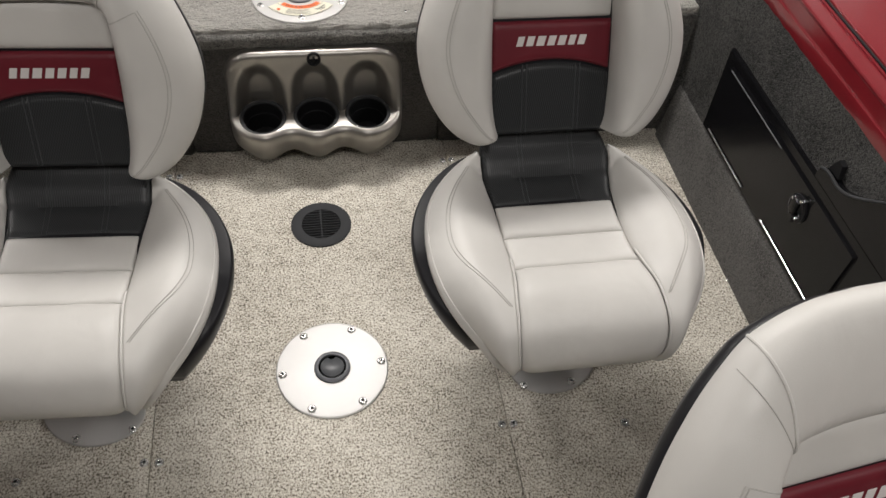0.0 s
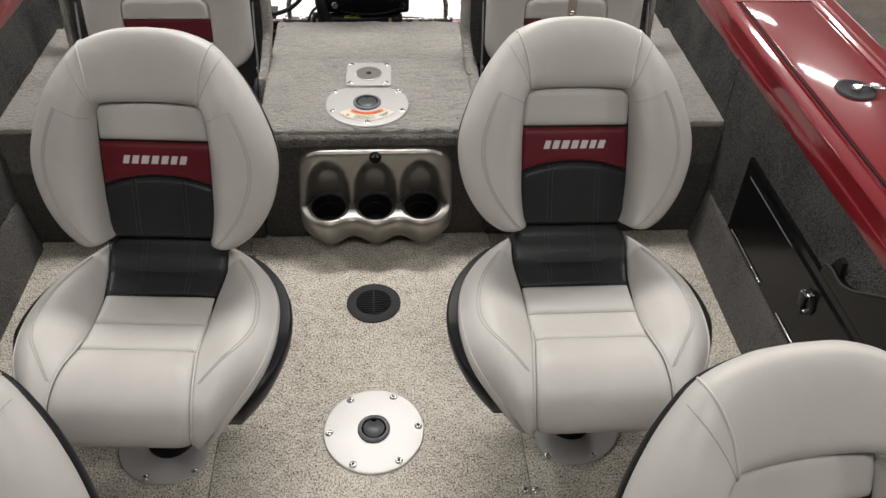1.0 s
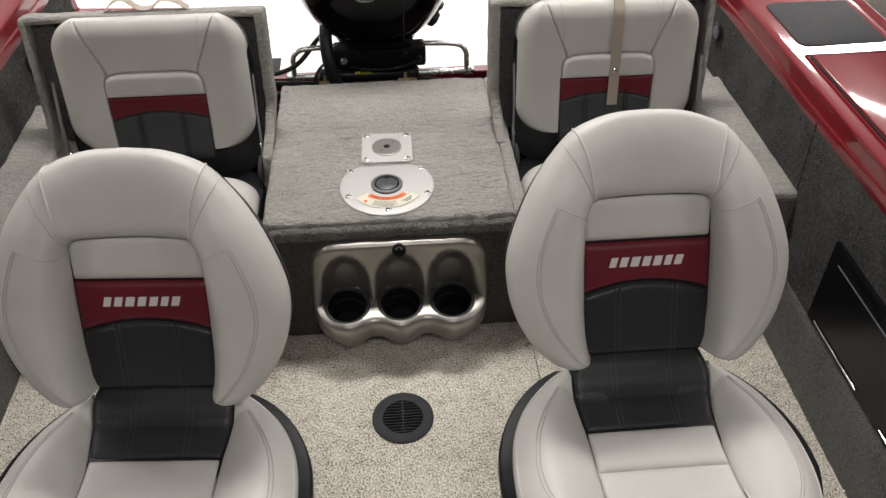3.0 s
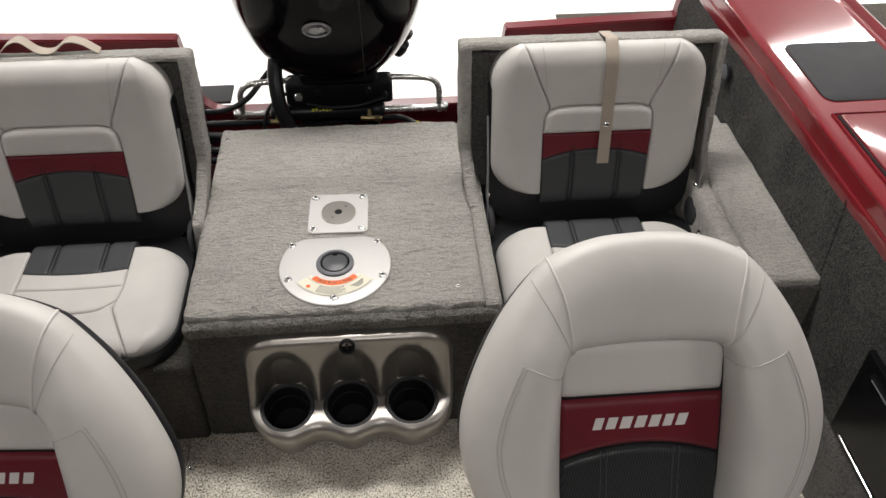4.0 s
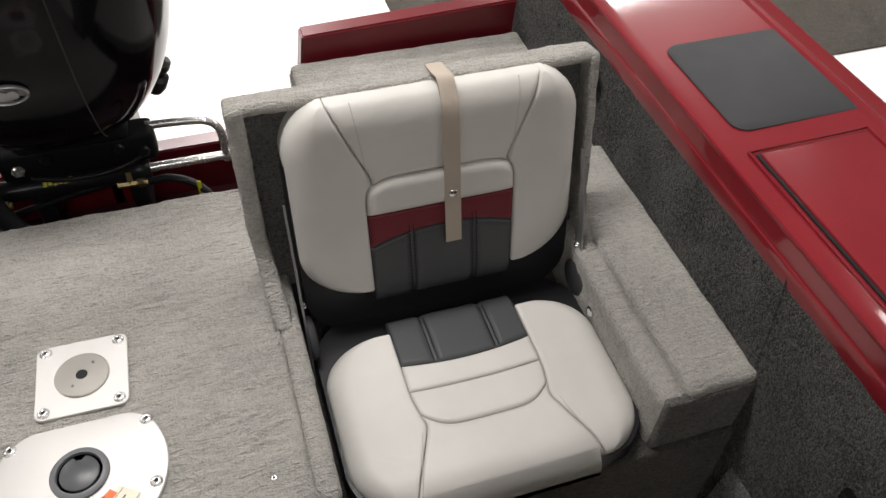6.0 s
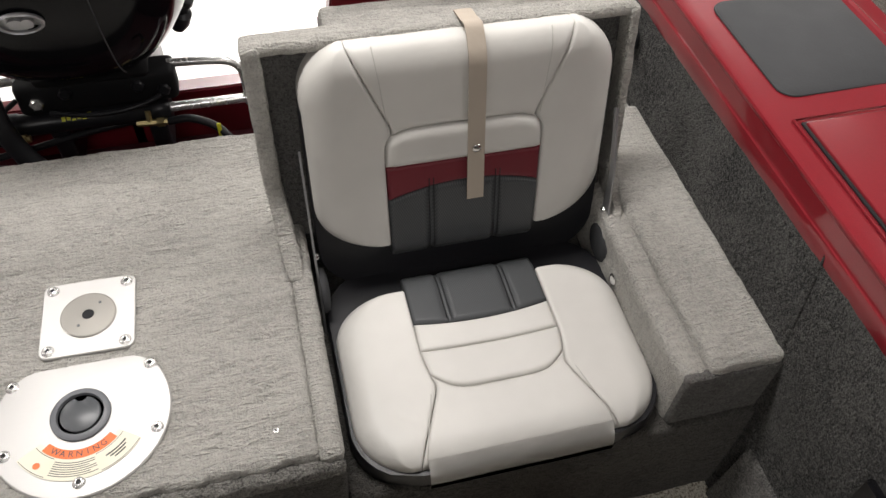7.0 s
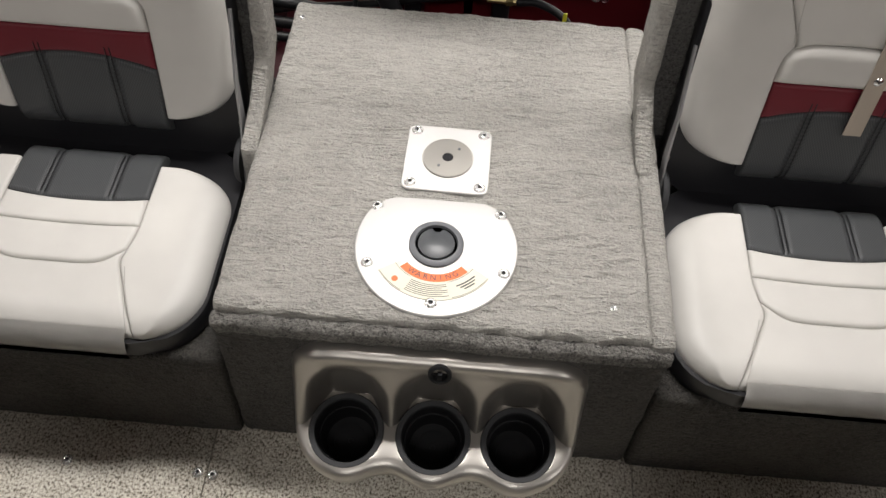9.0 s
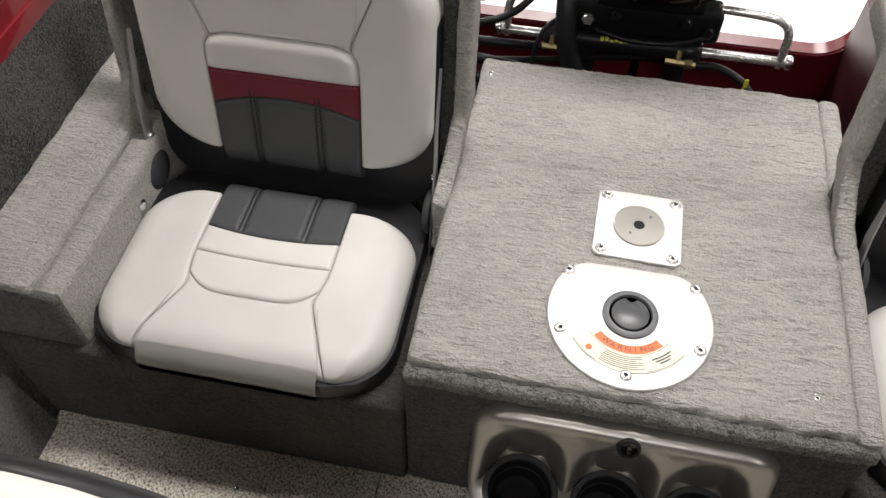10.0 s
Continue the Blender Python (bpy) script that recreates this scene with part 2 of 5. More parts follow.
def fuzzy_box(bm, lo, hi, r=0.015, step=0.012, amp=0.0016, freq=60.0, skew=None):
    """A padded, carpet-wrapped box: rounded edges, with the surface slightly uneven."""
    ax = [axis_steps(lo[k], hi[k], r, step) for k in range(3)]
    def place(p):
        q = Vector([min(max(p[k], lo[k] + r), hi[k] - r) for k in range(3)])
        d = Vector(p) - q
        n = d.normalized() if d.length > 1e-9 else Vector((0, 0, 1))
        p2 = q + n * r
        p2 += n * amp * (noise.noise(p2 * freq) + 0.7 * noise.noise(p2 * freq * 0.23) * 1.5)
        return skew(p2) if skew else p2
    for k in range(3):
        i, j = (k + 1) % 3, (k + 2) % 3
        for end in (0, -1):
            rows = []
            for a in ax[i]:
                row = []
                for b in ax[j]:
                    p = [0, 0, 0]
                    p[i], p[j], p[k] = a, b, ax[k][end]
                    row.append(place(p))
                rows.append(row)
            grid(bm, rows)
    bmesh.ops.remove_doubles(bm, verts=bm.verts, dist=1e-5)


def lathe(bm, prof, centre=(0, 0, 0), n=40, m=None, caps=True):
    rows = []
    for r, z in prof:
        rows.append([Vector((r * math.cos(2 * math.pi * i / n), r * math.sin(2 * math.pi * i / n), z)) for i in range(n)])
    m = m or Matrix.Identity(4)
    rows = [[(m @ p) + Vector(centre) for p in row] for row in rows]
    grid(bm, rows, wrap=True, cap0=caps and prof[0][0] > 1e-6, cap1=caps and prof[-1][0] > 1e-6)


def smooth_path(pts, n=8, closed=False):
    """A Catmull-Rom curve through the points."""
    P = [Vector(p) for p in pts]
    if closed:
        P = [P[-1]] + P + P[:2]
    else:
        P = [2 * P[0] - P[1]] + P + [2 * P[-1] - P[-2]]
    out = []
    for a, b, c, d in zip(P, P[1:], P[2:], P[3:]):
        for k in range(n):
            t = k / n
            out.append(0.5 * (2 * b + (c - a) * t + (2 * a - 5 * b + 4 * c - d) * t * t + (3 * b - a - 3 * c + d) * t ** 3))
    if not closed:
        out.append(P[-2])
    return out


def tube(bm, pts, r, n=8, caps=True):
    pts = [Vector(p) for p in pts]
    rows, side = [], None
    for i, p in enumerate(pts):
        t = (pts[min(i + 1, len(pts) - 1)] - pts[max(i - 1, 0)]).normalized()
        if side is None:
            side = t.orthogonal().normalized()
        side = (side - t * side.dot(t)).normalized()
        up = t.cross(side)
        rows.append([p + r * (math.cos(2 * math.pi * k / n) * side + math.sin(2 * math.pi * k / n) * up) for k in range(n)])
    grid(bm, rows, wrap=True, cap0=caps, cap1=caps)


def ribbon(bm, pts, width, thick):
    """A flat strap along points, with its width along x."""
    rows = []
    pts = [Vector(p) for p in pts]
    for i, p in enumerate(pts):
        t = (pts[min(i + 1, len(pts) - 1)] - pts[max(i - 1, 0)]).normalized()
        s = Vector((1, 0, 0))
        s = (s - t * s.dot(t)).normalized()
        n = t.cross(s)
        rows.append([p + s * width / 2 + n * thick / 2, p - s * width / 2 + n * thick / 2, p - s * width / 2 - n * thick / 2, p + s * width / 2 - n * thick / 2])
    grid(bm, rows, wrap=True, cap0=True, cap1=True)


def edge_round(d, r):
    t = min(max(d / r, 0.0), 1.0)
    return math.sqrt(max(0.0, 1 - (1 - t) ** 2))


def spaced(n, bias=0.35):
    """n + 1 values from 0 to 1, denser at the ends."""
    return [(1 - bias) * i / n + bias * 0.5 * (1 - math.cos(math.pi * i / n)) for i in range(n + 1)]


def panel(bm, q, surf, puff, r, skirt, nu=24, nv=24, edges=(1, 1, 1, 1)):
    """A stuffed upholstery panel. q(u, v) gives its place on the pattern, surf(a, b, lift) lays the pattern into space; puff is
    how far the middle stands above the seam, r how wide the rounding is, skirt how deep the edge runs in. edges: which of
    u=0, u=1, v=0, v=1 are rounded."""
    us, vs = spaced(nu, 0.6), spaced(nv, 0.6)
    rows = []
    for j, v in enumerate([-1] + vs + [2]):
        vv = min(max(v, 0), 1)
        wide = math.dist(q(0, vv), q(1, vv))
        row = []
        for u in [-1] + us + [2]:
            uu = min(max(u, 0), 1)
            tall = math.dist(q(uu, 0), q(uu, 1))
            ds = []
            if edges[0]: ds.append(uu * wide)
            if edges[1]: ds.append((1 - uu) * wide)
            if edges[2]: ds.append(vv * tall)
            if edges[3]: ds.append((1 - vv) * tall)
            e = 1.0
            for d in ds:
                e *= edge_round(d, r)
            lift = puff * e
            if v in (-1, 2) or u in (-1, 2):
                lift = -skirt
            row.append(surf(*q(uu, vv), lift))
        rows.append(row)
    grid(bm, rows)


def table(xs, ys):
    """A smooth function through the given values."""
    def f(x):
        if x <= xs[0]:
            return ys[0]
        if x >= xs[-1]:
            return ys[-1]
        for k in range(len(xs) - 1):
            if x <= xs[k + 1]:
                break
        def slope(i):
            if i == 0 or i == len(xs) - 1:
                a, b = max(i - 1, 0), min(i + 1, len(xs) - 1)
                return (ys[b] - ys[a]) / (xs[b] - xs[a])
            return (ys[i + 1] - ys[i - 1]) / (xs[i + 1] - xs[i - 1])
        h = xs[k + 1] - xs[k]
        t = (x - xs[k]) / h
        a, b = slope(k) * h, slope(k + 1) * h
        return (2 * t ** 3 - 3 * t * t + 1) * ys[k] + (t ** 3 - 2 * t * t + t) * a + (-2 * t ** 3 + 3 * t * t) * ys[k + 1] + (t ** 3 - t * t) * b
    return f


# ---- showroom ----
GROUND = -0.72
bm = bmesh.new()
rbox(bm, -9, 9, -9, 11, GROUND - 0.1, GROUND, 0)
tagged(part("ground", bm, tile_mat, smooth=False), "glossy white tiled showroom floor under the boat", "floor", kind="structure")
for nm, b in (("wall_north", (-9.1, 9.1, 11, 11.2)), ("wall_south", (-9.1, 9.1, -9.2, -9)), ("wall_east", (9, 9.2, -9, 11)), ("wall_west", (-9.2, -9, -9, 11))):
    bm = bmesh.new()
    rbox(bm, *b, GROUND - 0.1, 3.0, 0)
    tagged(part(nm, bm, beige_wall, smooth=False), "plain beige painted showroom wall", "wall", kind="structure")
bm = bmesh.new()
rbox(bm, -9.2, 9.2, -9.2, 11.2, 3.0, 3.1, 0)
tagged(part("ceiling", bm, ceiling_paint, smooth=False), "grey showroom ceiling with fluorescent lights", "ceiling", kind="structure")
for lx, ly, watts in LAMPS:
    t = thing("ceiling_light", "white metal fluorescent ceiling light hanging under the ceiling", "light", "ceiling lights")
    bm = bmesh.new()
    rbox(bm, lx - 0.68, lx + 0.68, ly - 0.19, ly + 0.19, LAMP_Z, LAMP_Z + 0.07, 0.01)
    part("housing", bm, lamp_housing, t)
    for sx in (-0.2, 0.2):
        bm = bmesh.new()
        tube(bm, [(lx + 2 * sx, ly, LAMP_Z + 0.06), (lx + 2 * sx, ly, 3.0)], 0.006)
        part("rod", bm, lamp_housing, t)

# ---- boat hull ----
Y0, YT = -3.1, 1.03


def hull_side(s):
    """Inner carpeted side, from the floor to under the gunwale."""
    prof = [(0.925, -0.01), (0.929, 0.03), (0.940, 0.12), (0.948, 0.21), (0.952, 0.36), (0.958, 0.45), (0.966, 0.53), (0.995, 0.53), (0.99, 0.2), (0.965, -0.01)]
    fine = []
    for a, b in zip(prof, prof[1:]):
        k = 6 if a[0] < 0.967 and b[0] < 0.967 else 1
        fine += [(lerp(a[0], b[0], i / k), lerp(a[1], b[1], i / k)) for i in range(k)]
    fine.append(prof[-1])
    bm = bmesh.new()
    rows = []
    n = 170
    for i in range(n + 1):
        y = lerp(Y0, YT, i / n)
        rows.append([(CX + s * (x + (0.0016 * noise.noise(Vector((y * 40, z * 40, s))) if x < 0.97 else 0)), y, z) for x, z in fine])
    grid(bm, rows, wrap=True, cap0=True, cap1=True)
    return bm


def gunwale(s):
    prof = [(0.985, 0.508), (0.968, 0.5085), (0.9645, 0.5105), (0.9635, 0.515), (0.9620, 0.540), (0.9625, 0.5432), (0.9640, 0.5448), (0.9648, 0.5480), (0.9640, 0.5780), (0.9625, 0.5815), (0.9622, 0.5850), (0.9640, 0.5873), (0.9680, 0.5882), (0.985, 0.5885),
            (1.22, 0.592), (1.228, 0.5925), (1.233, 0.597), (1.24, 0.598), (1.247, 0.594), (1.255, 0.592), (1.285, 0.588), (1.298, 0.58), (1.303, 0.565), (1.302, 0.54),
            (1.27, 0.25), (1.16, -0.15), (0.75, -0.42), (0.4, -0.5), (0.4, -0.46), (0.72, -0.38), (1.12, -0.12), (1.22, 0.25), (1.25, 0.52), (1.0, 0.52)]
    bm = bmesh.new()
    rows = []
    for i in range(43):
        y = lerp(Y0, 1.06, i / 42)
        rows.append([(CX + s * x, y, z) for x, z in prof])
    grid(bm, rows, wrap=True, cap0=True, cap1=True)
    return bm


for s, nm, gn in ((1, "wall_starboard", "trim_starboard"), (-1, "wall_port", "trim_port")):
    tagged(part(nm, hull_side(s), side_carpet), "dark grey carpeted inner side of the boat hull", "hull side", kind="structure")
    tagged(part(gn, gunwale(s), red_paint, sharp=14), "glossy red metal-flake painted boat gunwale and hull", "gunwale", kind="structure")

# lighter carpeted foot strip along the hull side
# also stands in for shade on side box fronts and lid boards
foot_and_shade_carpet = carpet("foot_and_shade_carpet", (0.05, 0.048, 0.045), (0.20, 0.193, 0.18), 0.1)
for s, nm in ((1, "trim_foot_starboard"), (-1, "trim_foot_port")):
    bm = bmesh.new()
    prof = [(0.918, 0.0), (0.920, 0.02), (0.925, 0.06), (0.930, 0.10), (0.934, 0.14), (0.937, 0.158), (0.942, 0.164), (0.952, 0.166), (0.952, 0.0)]
    rows = []
    for i in range(121):
        y = lerp(Y0, -0.046, i / 120)
        rows.append([(CX + s * (x + (0.0012 * noise.noise(Vector((y * 45, z * 45, s + 3))) if x < 0.95 else 0)), y, z) for x, z in prof])
    grid(bm, rows, wrap=True, cap0=True, cap1=True)
    tagged(part(nm, bm, foot_and_shade_carpet), "grey carpeted strip along the foot of the hull side", "trim", kind="structure")

# vertical seam where two carpet pieces meet
for s in (1, -1):
    bm = bmesh.new()
    tube(bm, [(CX + s * x, y, z) for x, y, z in ((0.9525, 0.015, 0.36), (0.957, 0.03, 0.44), (0.965, 0.05, 0.53))], 0.0025, 6)
    tagged(part("trim_seam", bm, side_carpet), "dark carpet seam on the hull side", "seam", kind="structure")

# gunwale hatch, non-slip pad and lock
for s in (1, -1):
    hatch = thing("gunwale_hatch", "red painted storage hatch lid flush in the gunwale", "hatch", "gunwale hatches")
    bm = bmesh.new()
    rbox(bm, CX + s * 1.105 - 0.095, CX + s * 1.105 + 0.095, -1.15, 0.226, 0.5885, 0.5965, 0.0022)
    part("lid", bm, red_paint, hatch)
    # black strip added to draw the shade in the gap round the lid
    bm = bmesh.new()
    rbox(bm, CX + s * 1.105 - 0.0990, CX + s * 1.105 + 0.0990, -1.154, 0.230, 0.5880, 0.5925, 0.001, 1)
    part("shade_strip", bm, black_rubber, hatch, "black strip for the shaded gap round the lid")
    bm = bmesh.new()
    x0, x1, y0, y1 = CX + s * 1.105 - 0.106, CX + s * 1.105 + 0.106, -1.161, 0.237
    tube(bm, [(x0, y0, 0.590), (x0, y1, 0.590), (x1, y1, 0.5925), (x1, y0, 0.5925), (x0, y0, 0.590)], 0.003, 8)
    part("rim", bm, red_paint, hatch)
    if s > 0:
        lock = part("lock", bmesh.new(), dark_rubber, hatch, "black round lock with a key in it")
        b2 = bmesh.new()
        lathe(b2, [(0.046, 0.5955), (0.046, 0.600), (0.041, 0.602), (0.036, 0.6008), (0.033, 0.5978), (0.001, 0.5975)], (1.115, -0.241, 0), 32)
        b2.to_mesh(lock.data)
        b2.free()
        lock.data.polygons.foreach_set("use_smooth", [True] * len(lock.data.polygons))
        b2 = bmesh.new()
        lathe(b2, [(0.012, 0.597), (0.012, 0.606), (0.009, 0.609), (0.001, 0.609)], (1.115, -0.241, 0), 20)
        rbox(b2, 1.123, 1.163, -0.245, -0.239, 0.606, 0.611, 0.002)
        rbox(b2, 1.148, 1.173, -0.258, -0.231, 0.606, 0.611, 0.002)
        part("key", b2, chrome, lock)
    pad = thing("step_pad", "dark grey non-slip rubber step pad on the red gunwale", "pad", "step pads")
    bm = bmesh.new()
    lo, hi = Vector((1.010, 0.284)), Vector((1.247, 0.520))
    out = []
    for cx, cy, a0 in ((hi.x - 0.025, hi.y - 0.025, 0), (lo.x + 0.025, hi.y - 0.025, 90), (lo.x + 0.025, lo.y + 0.025, 180), (hi.x - 0.025, lo.y + 0.025, 270)):
        for k in range(7):
            a = radians(a0 + 15 * k)
            out.append((cx + 0.025 * math.cos(a), cy + 0.025 * math.sin(a)))
    grid(bm, [[(CX + s * (x + (1.13 - x) * g), y + (0.40 - y) * g, z + 0.003 * (x - 1.13)) for x, y in out] for z, g in ((0.5865, 0.0), (0.5918, 0.0), (0.5928, 0.008))], wrap=True, cap1=True)
    part("mat", bm, dark_rubber, pad)
    bm = bmesh.new()
    tube(bm, [(CX + s * x, y, 0.5905 + 0.003 * (x - 1.13)) for x, y in out + out[:1]], 0.0020, 6)
    part("rim", bm, dark_rubber, pad)

# ---- cockpit floor ----
floor = thing("floor", "speckled beige woven vinyl cockpit floor", "floor", kind="structure")
SEAMS = (-0.955, -0.341, 0.337, 0.965)
for a, b in zip(SEAMS, SEAMS[1:]):
    bm = bmesh.new()
    rbox(bm, a + 0.0008, b - 0.0008, Y0, 0.03, -0.03, 0.0, 0.0015, 2)
    part("floor_panel", bm, floor_mat, floor)
bm = bmesh.new()
rbox(bm, -0.96, 0.97, Y0, 1.0, -0.10, -0.032, 0)
tagged(part("floor_base", bm, shaded_red, smooth=False), "dark under-floor of the boat", "floor", kind="structure")
bm = bmesh.new()
rbox(bm, -1.0, 1.01, Y0 - 0.04, Y0, -0.10, 0.52, 0)
tagged(part("wall_bow", bm, side_carpet, smooth=False), "grey carpeted bulkhead closing the cockpit", "wall", kind="structure")

screw_bm = bmesh.new()
lathe(screw_bm, [(0.0088, 0.0), (0.0086, 0.0009), (0.0076, 0.0011), (0.0074, 0.0024), (0.0055, 0.0034), (0.0030, 0.0038), (0.0026, 0.0026), (0.0005, 0.0024)], n=18)
screw_me = bpy.data.meshes.new("screw")
bmesh.ops.recalc_face_normals(screw_bm, faces=screw_bm.faces)
for f in screw_bm.faces:
    r = f.calc_center_median().xy.length
    f.material_index = 1 if r < 0.0028 else 0
screw_bm.to_mesh(screw_me)
screw_bm.free()
screw_me.polygons.foreach_set("use_smooth", [True] * len(screw_me.polygons))
screw_me.materials.append(stainless)
screw_me.materials.append(black_plastic)
for x, y in ((0.939, -0.123), (0.933, -0.295), (0.930, -0.56), (-0.924, -0.113), (-0.917, -0.293), (-0.915, -0.55), (-0.565, -0.096), (-0.355, -0.098), (-0.331, -0.100), (0.325, -0.098), (0.348, -0.098),
             (0.325, -0.860), (0.348, -0.862), (0.570, -0.887), (-0.352, -0.857), (-0.325, -0.860), (-0.573, -0.867)):
    share("screw", screw_me, floor, pose(x, y, 0.0))

# ---- stern platform ----
def lean_front(p):
    """The front of the platform leans out towards its foot."""
    if p.y < 0.06:
        p.y -= 0.024 * max(0.0, 1 - p.z / 0.33) * (1 - max(p.y, 0) / 0.06)
    return p


BOX_L, BOX_R, BOX_B, TOP = -0.298, 0.322, 0.648, 0.342
bm = bmesh.new()
fuzzy_box(bm, (BOX_L, 0.0, 0.0), (BOX_R, BOX_B, TOP - 0.026), 0.012, 0.012, 0.0014, 70, lean_front)
box = thing("wall_platform", "grey carpeted centre box of the stern platform with cup holders", "platform", kind="structure")
platform_body = part("body", bm, shaded_front_carpet, box)
bm = bmesh.new()


def ripple(p):
    """Soft folds along the front edge of the carpet wrap, and brushed ridges over the deck."""
    if p.y < 0.06 and p.z > TOP - 0.03:
        near = 1 - max(p.y, 0.012) / 0.06
        p.z += near * 0.003 * noise.noise(Vector((p.x * 50, p.y * 45, 3)))
        p.y += near * 0.005 * noise.noise(Vector((p.x * 30, p.z * 40, 9))) + near * 0.003 * noise.noise(Vector((p.x * 150, p.z * 90, 5)))
    if p.z > TOP - 0.004:
        ridge = 1 - abs(noise.noise(Vector((p.x * 11 + p.y * 5, p.y * 62 - p.x * 9, 1))))
        p.z += 0.0066 * (ridge - 0.75) + 0.0011 * noise.noise(Vector((p.x * 40, p.y * 130, 7))) + 0.002 * noise.noise(Vector((p.x * 7, p.y * 9, 4)))
    return p


fuzzy_box(bm, (BOX_L + 0.004, 0.010, TOP - 0.03), (BOX_R - 0.030, BOX_B, TOP), 0.013, 0.0048, 0.0014, 110, ripple)
part("deck", bm, deck_carpet, box, "ribbed grey marine carpet deck")
bm = bmesh.new()
fuzzy_box(bm, (BOX_R - 0.033, 0.004, TOP - 0.03), (BOX_R + 0.002, BOX_B, TOP - 0.001), 0.012, 0.009, 0.0012, 75)
part("edge_strip", bm, deck_carpet, box)


def ragged(p):
    p.z += 0.0020 * noise.noise(Vector((p.x * 45, p.y * 60, 13))) + 0.0022 * noise.noise(Vector((p.x * 190, p.y * 90, 2)))
    p.y += 0.0020 * noise.noise(Vector((p.x * 30, p.z * 60, 19))) + 0.0022 * noise.noise(Vector((p.x * 190, p.z * 120, 4)))
    return p


bm = bmesh.new()
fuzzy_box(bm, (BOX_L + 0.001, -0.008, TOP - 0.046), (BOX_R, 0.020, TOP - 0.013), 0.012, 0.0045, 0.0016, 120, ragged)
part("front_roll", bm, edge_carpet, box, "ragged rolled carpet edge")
for x, y in ((0.240, 0.057), (-0.275, 0.600)):
    share("screw", screw_me, box, pose(x, y, TOP - 0.0005) @ Matrix.Scale(0.6, 4))

for s, nm in ((1, "bench_starboard"), (-1, "bench_port")):
    xi = BOX_R if s > 0 else BOX_L
    xo = CX + s * 0.955
    bm = bmesh.new()
    fuzzy_box(bm, (min(xi, xo), -0.004, 0.0), (max(xi, xo), 0.42, 0.222), 0.010, 0.014, 0.0013, 60, lean_front)
    tagged(part("wall_" + nm, bm, shaded_front_carpet), "grey carpeted bench under the folding seat", "bench", kind="structure")
    bm = bmesh.new()
    a, b = CX + s * 0.837, CX + s * 0.957
    fuzzy_box(bm, (min(a, b), 0.003, 0.20), (max(a, b), 0.56, 0.362), 0.013, 0.008, 0.0018, 85)
    arm = tagged(part("wall_arm", bm, deck_carpet), "grey carpeted side box beside the folding seat", "side box", kind="structure")
    # thin slab added over the front end, its carpet darkened for shade
    bm = bmesh.new()
    a, b = CX + s * 0.801, CX + s * 0.955
    fuzzy_box(bm, (min(a, b), -0.001, 0.218), (max(a, b), 0.016, 0.346), 0.006, 0.009, 0.0012, 85)
    part("front", bm, foot_and_shade_carpet, arm, "thin carpet slab over the front end, darkened for shade")
    bm = bmesh.new()
    a, b = CX + s * 0.798, CX + s * 0.841
    fuzzy_box(bm, (min(a, b), 0.005, 0.20), (max(a, b), 0.40, 0.347), 0.012, 0.008, 0.0018, 85)
    part("ledge", bm, deck_carpet, arm)
    bm = bmesh.new()
    lathe(bm, [(0.010, 0), (0.010, 0.003), (0.006, 0.006), (0.001, 0.006)], n=14, m=pose(CX + s * 0.7975, 0.235, 0.285, 0, -90 * s, 0))
    part("latch_stud", bm, chrome, arm)
    bm = bmesh.new()
    a, b = CX + s * 0.30, CX + s * 0.83
    fuzzy_box(bm, (min(a, b), 0.41, 0.20), (max(a, b), 0.46, 0.335), 0.008, 0.016, 0.0013, 60)
    tagged(part("wall_seat_back", bm, gap_shade_carpet), "carpeted wall behind the folding seat, blackened for shade", "wall", kind="structure")
    # aft deck behind the seat lid
    bm = bmesh.new()
    a, b = CX + s * 0.425, CX + s * 0.955
    fuzzy_box(bm, (min(a, b), 0.43, 0.28), (max(a, b), 1.0, 0.345), 0.012, 0.014, 0.0015, 65)
    tagged(part("floor_aft_deck", bm, deck_carpet), "grey carpeted aft deck corner beside the motor well", "deck", kind="structure")
    bm = bmesh.new()
    rbox(bm, CX + s * 0.44 - 0.014, CX + s * 0.44 + 0.014, 0.60, 1.03, -0.05, 0.30, 0.003)
    tagged(part("wall_well", bm, shaded_red), "red side of the motor well, darkened for shade", "wall", kind="structure")

bm = bmesh.new()
rbox(bm, -0.43, 0.44, 0.60, 1.03, -0.06, 0.02, 0.004)
tagged(part("floor_well", bm, shaded_red), "red floor of the motor well, darkened for shade", "floor", kind="structure")


def transom():
    """Stern board with a rounded cut-out for the motor."""
    out = [(-1.30, 0.585), (-1.26, 0.25), (-1.1, -0.2), (-0.6, -0.4), (0.6, -0.4), (1.1, -0.2), (1.26, 0.25), (1.30, 0.585), (0.97, 0.585), (0.955, 0.41), (0.462, 0.392)]
    cut = [(0.452, 0.31)] + [(0.365 + 0.08 * math.cos(radians(a)), 0.232 + 0.08 * math.sin(radians(a))) for a in range(0, -91, -15)]
    cut += [(-x, z) for x, z in cut[::-1]]
    poly = out + cut + [(-0.462, 0.392), (-0.955, 0.41), (-0.97, 0.585)]
    bm = bmesh.new()
    vs = [bm.verts.new((CX + x, 1.02, z)) for x, z in poly]
    f = bm.faces.new(vs)
    ext = bmesh.ops.extrude_face_region(bm, geom=[f])
    bmesh.ops.translate(bm, verts=[v for v in ext["geom"] if isinstance(v, bmesh.types.BMVert)], vec=(0, 0.045, 0))
    bmesh.ops.bevel(bm, geom=[e for e in bm.edges], offset=0.004, segments=2, affect="EDGES")
    return bm


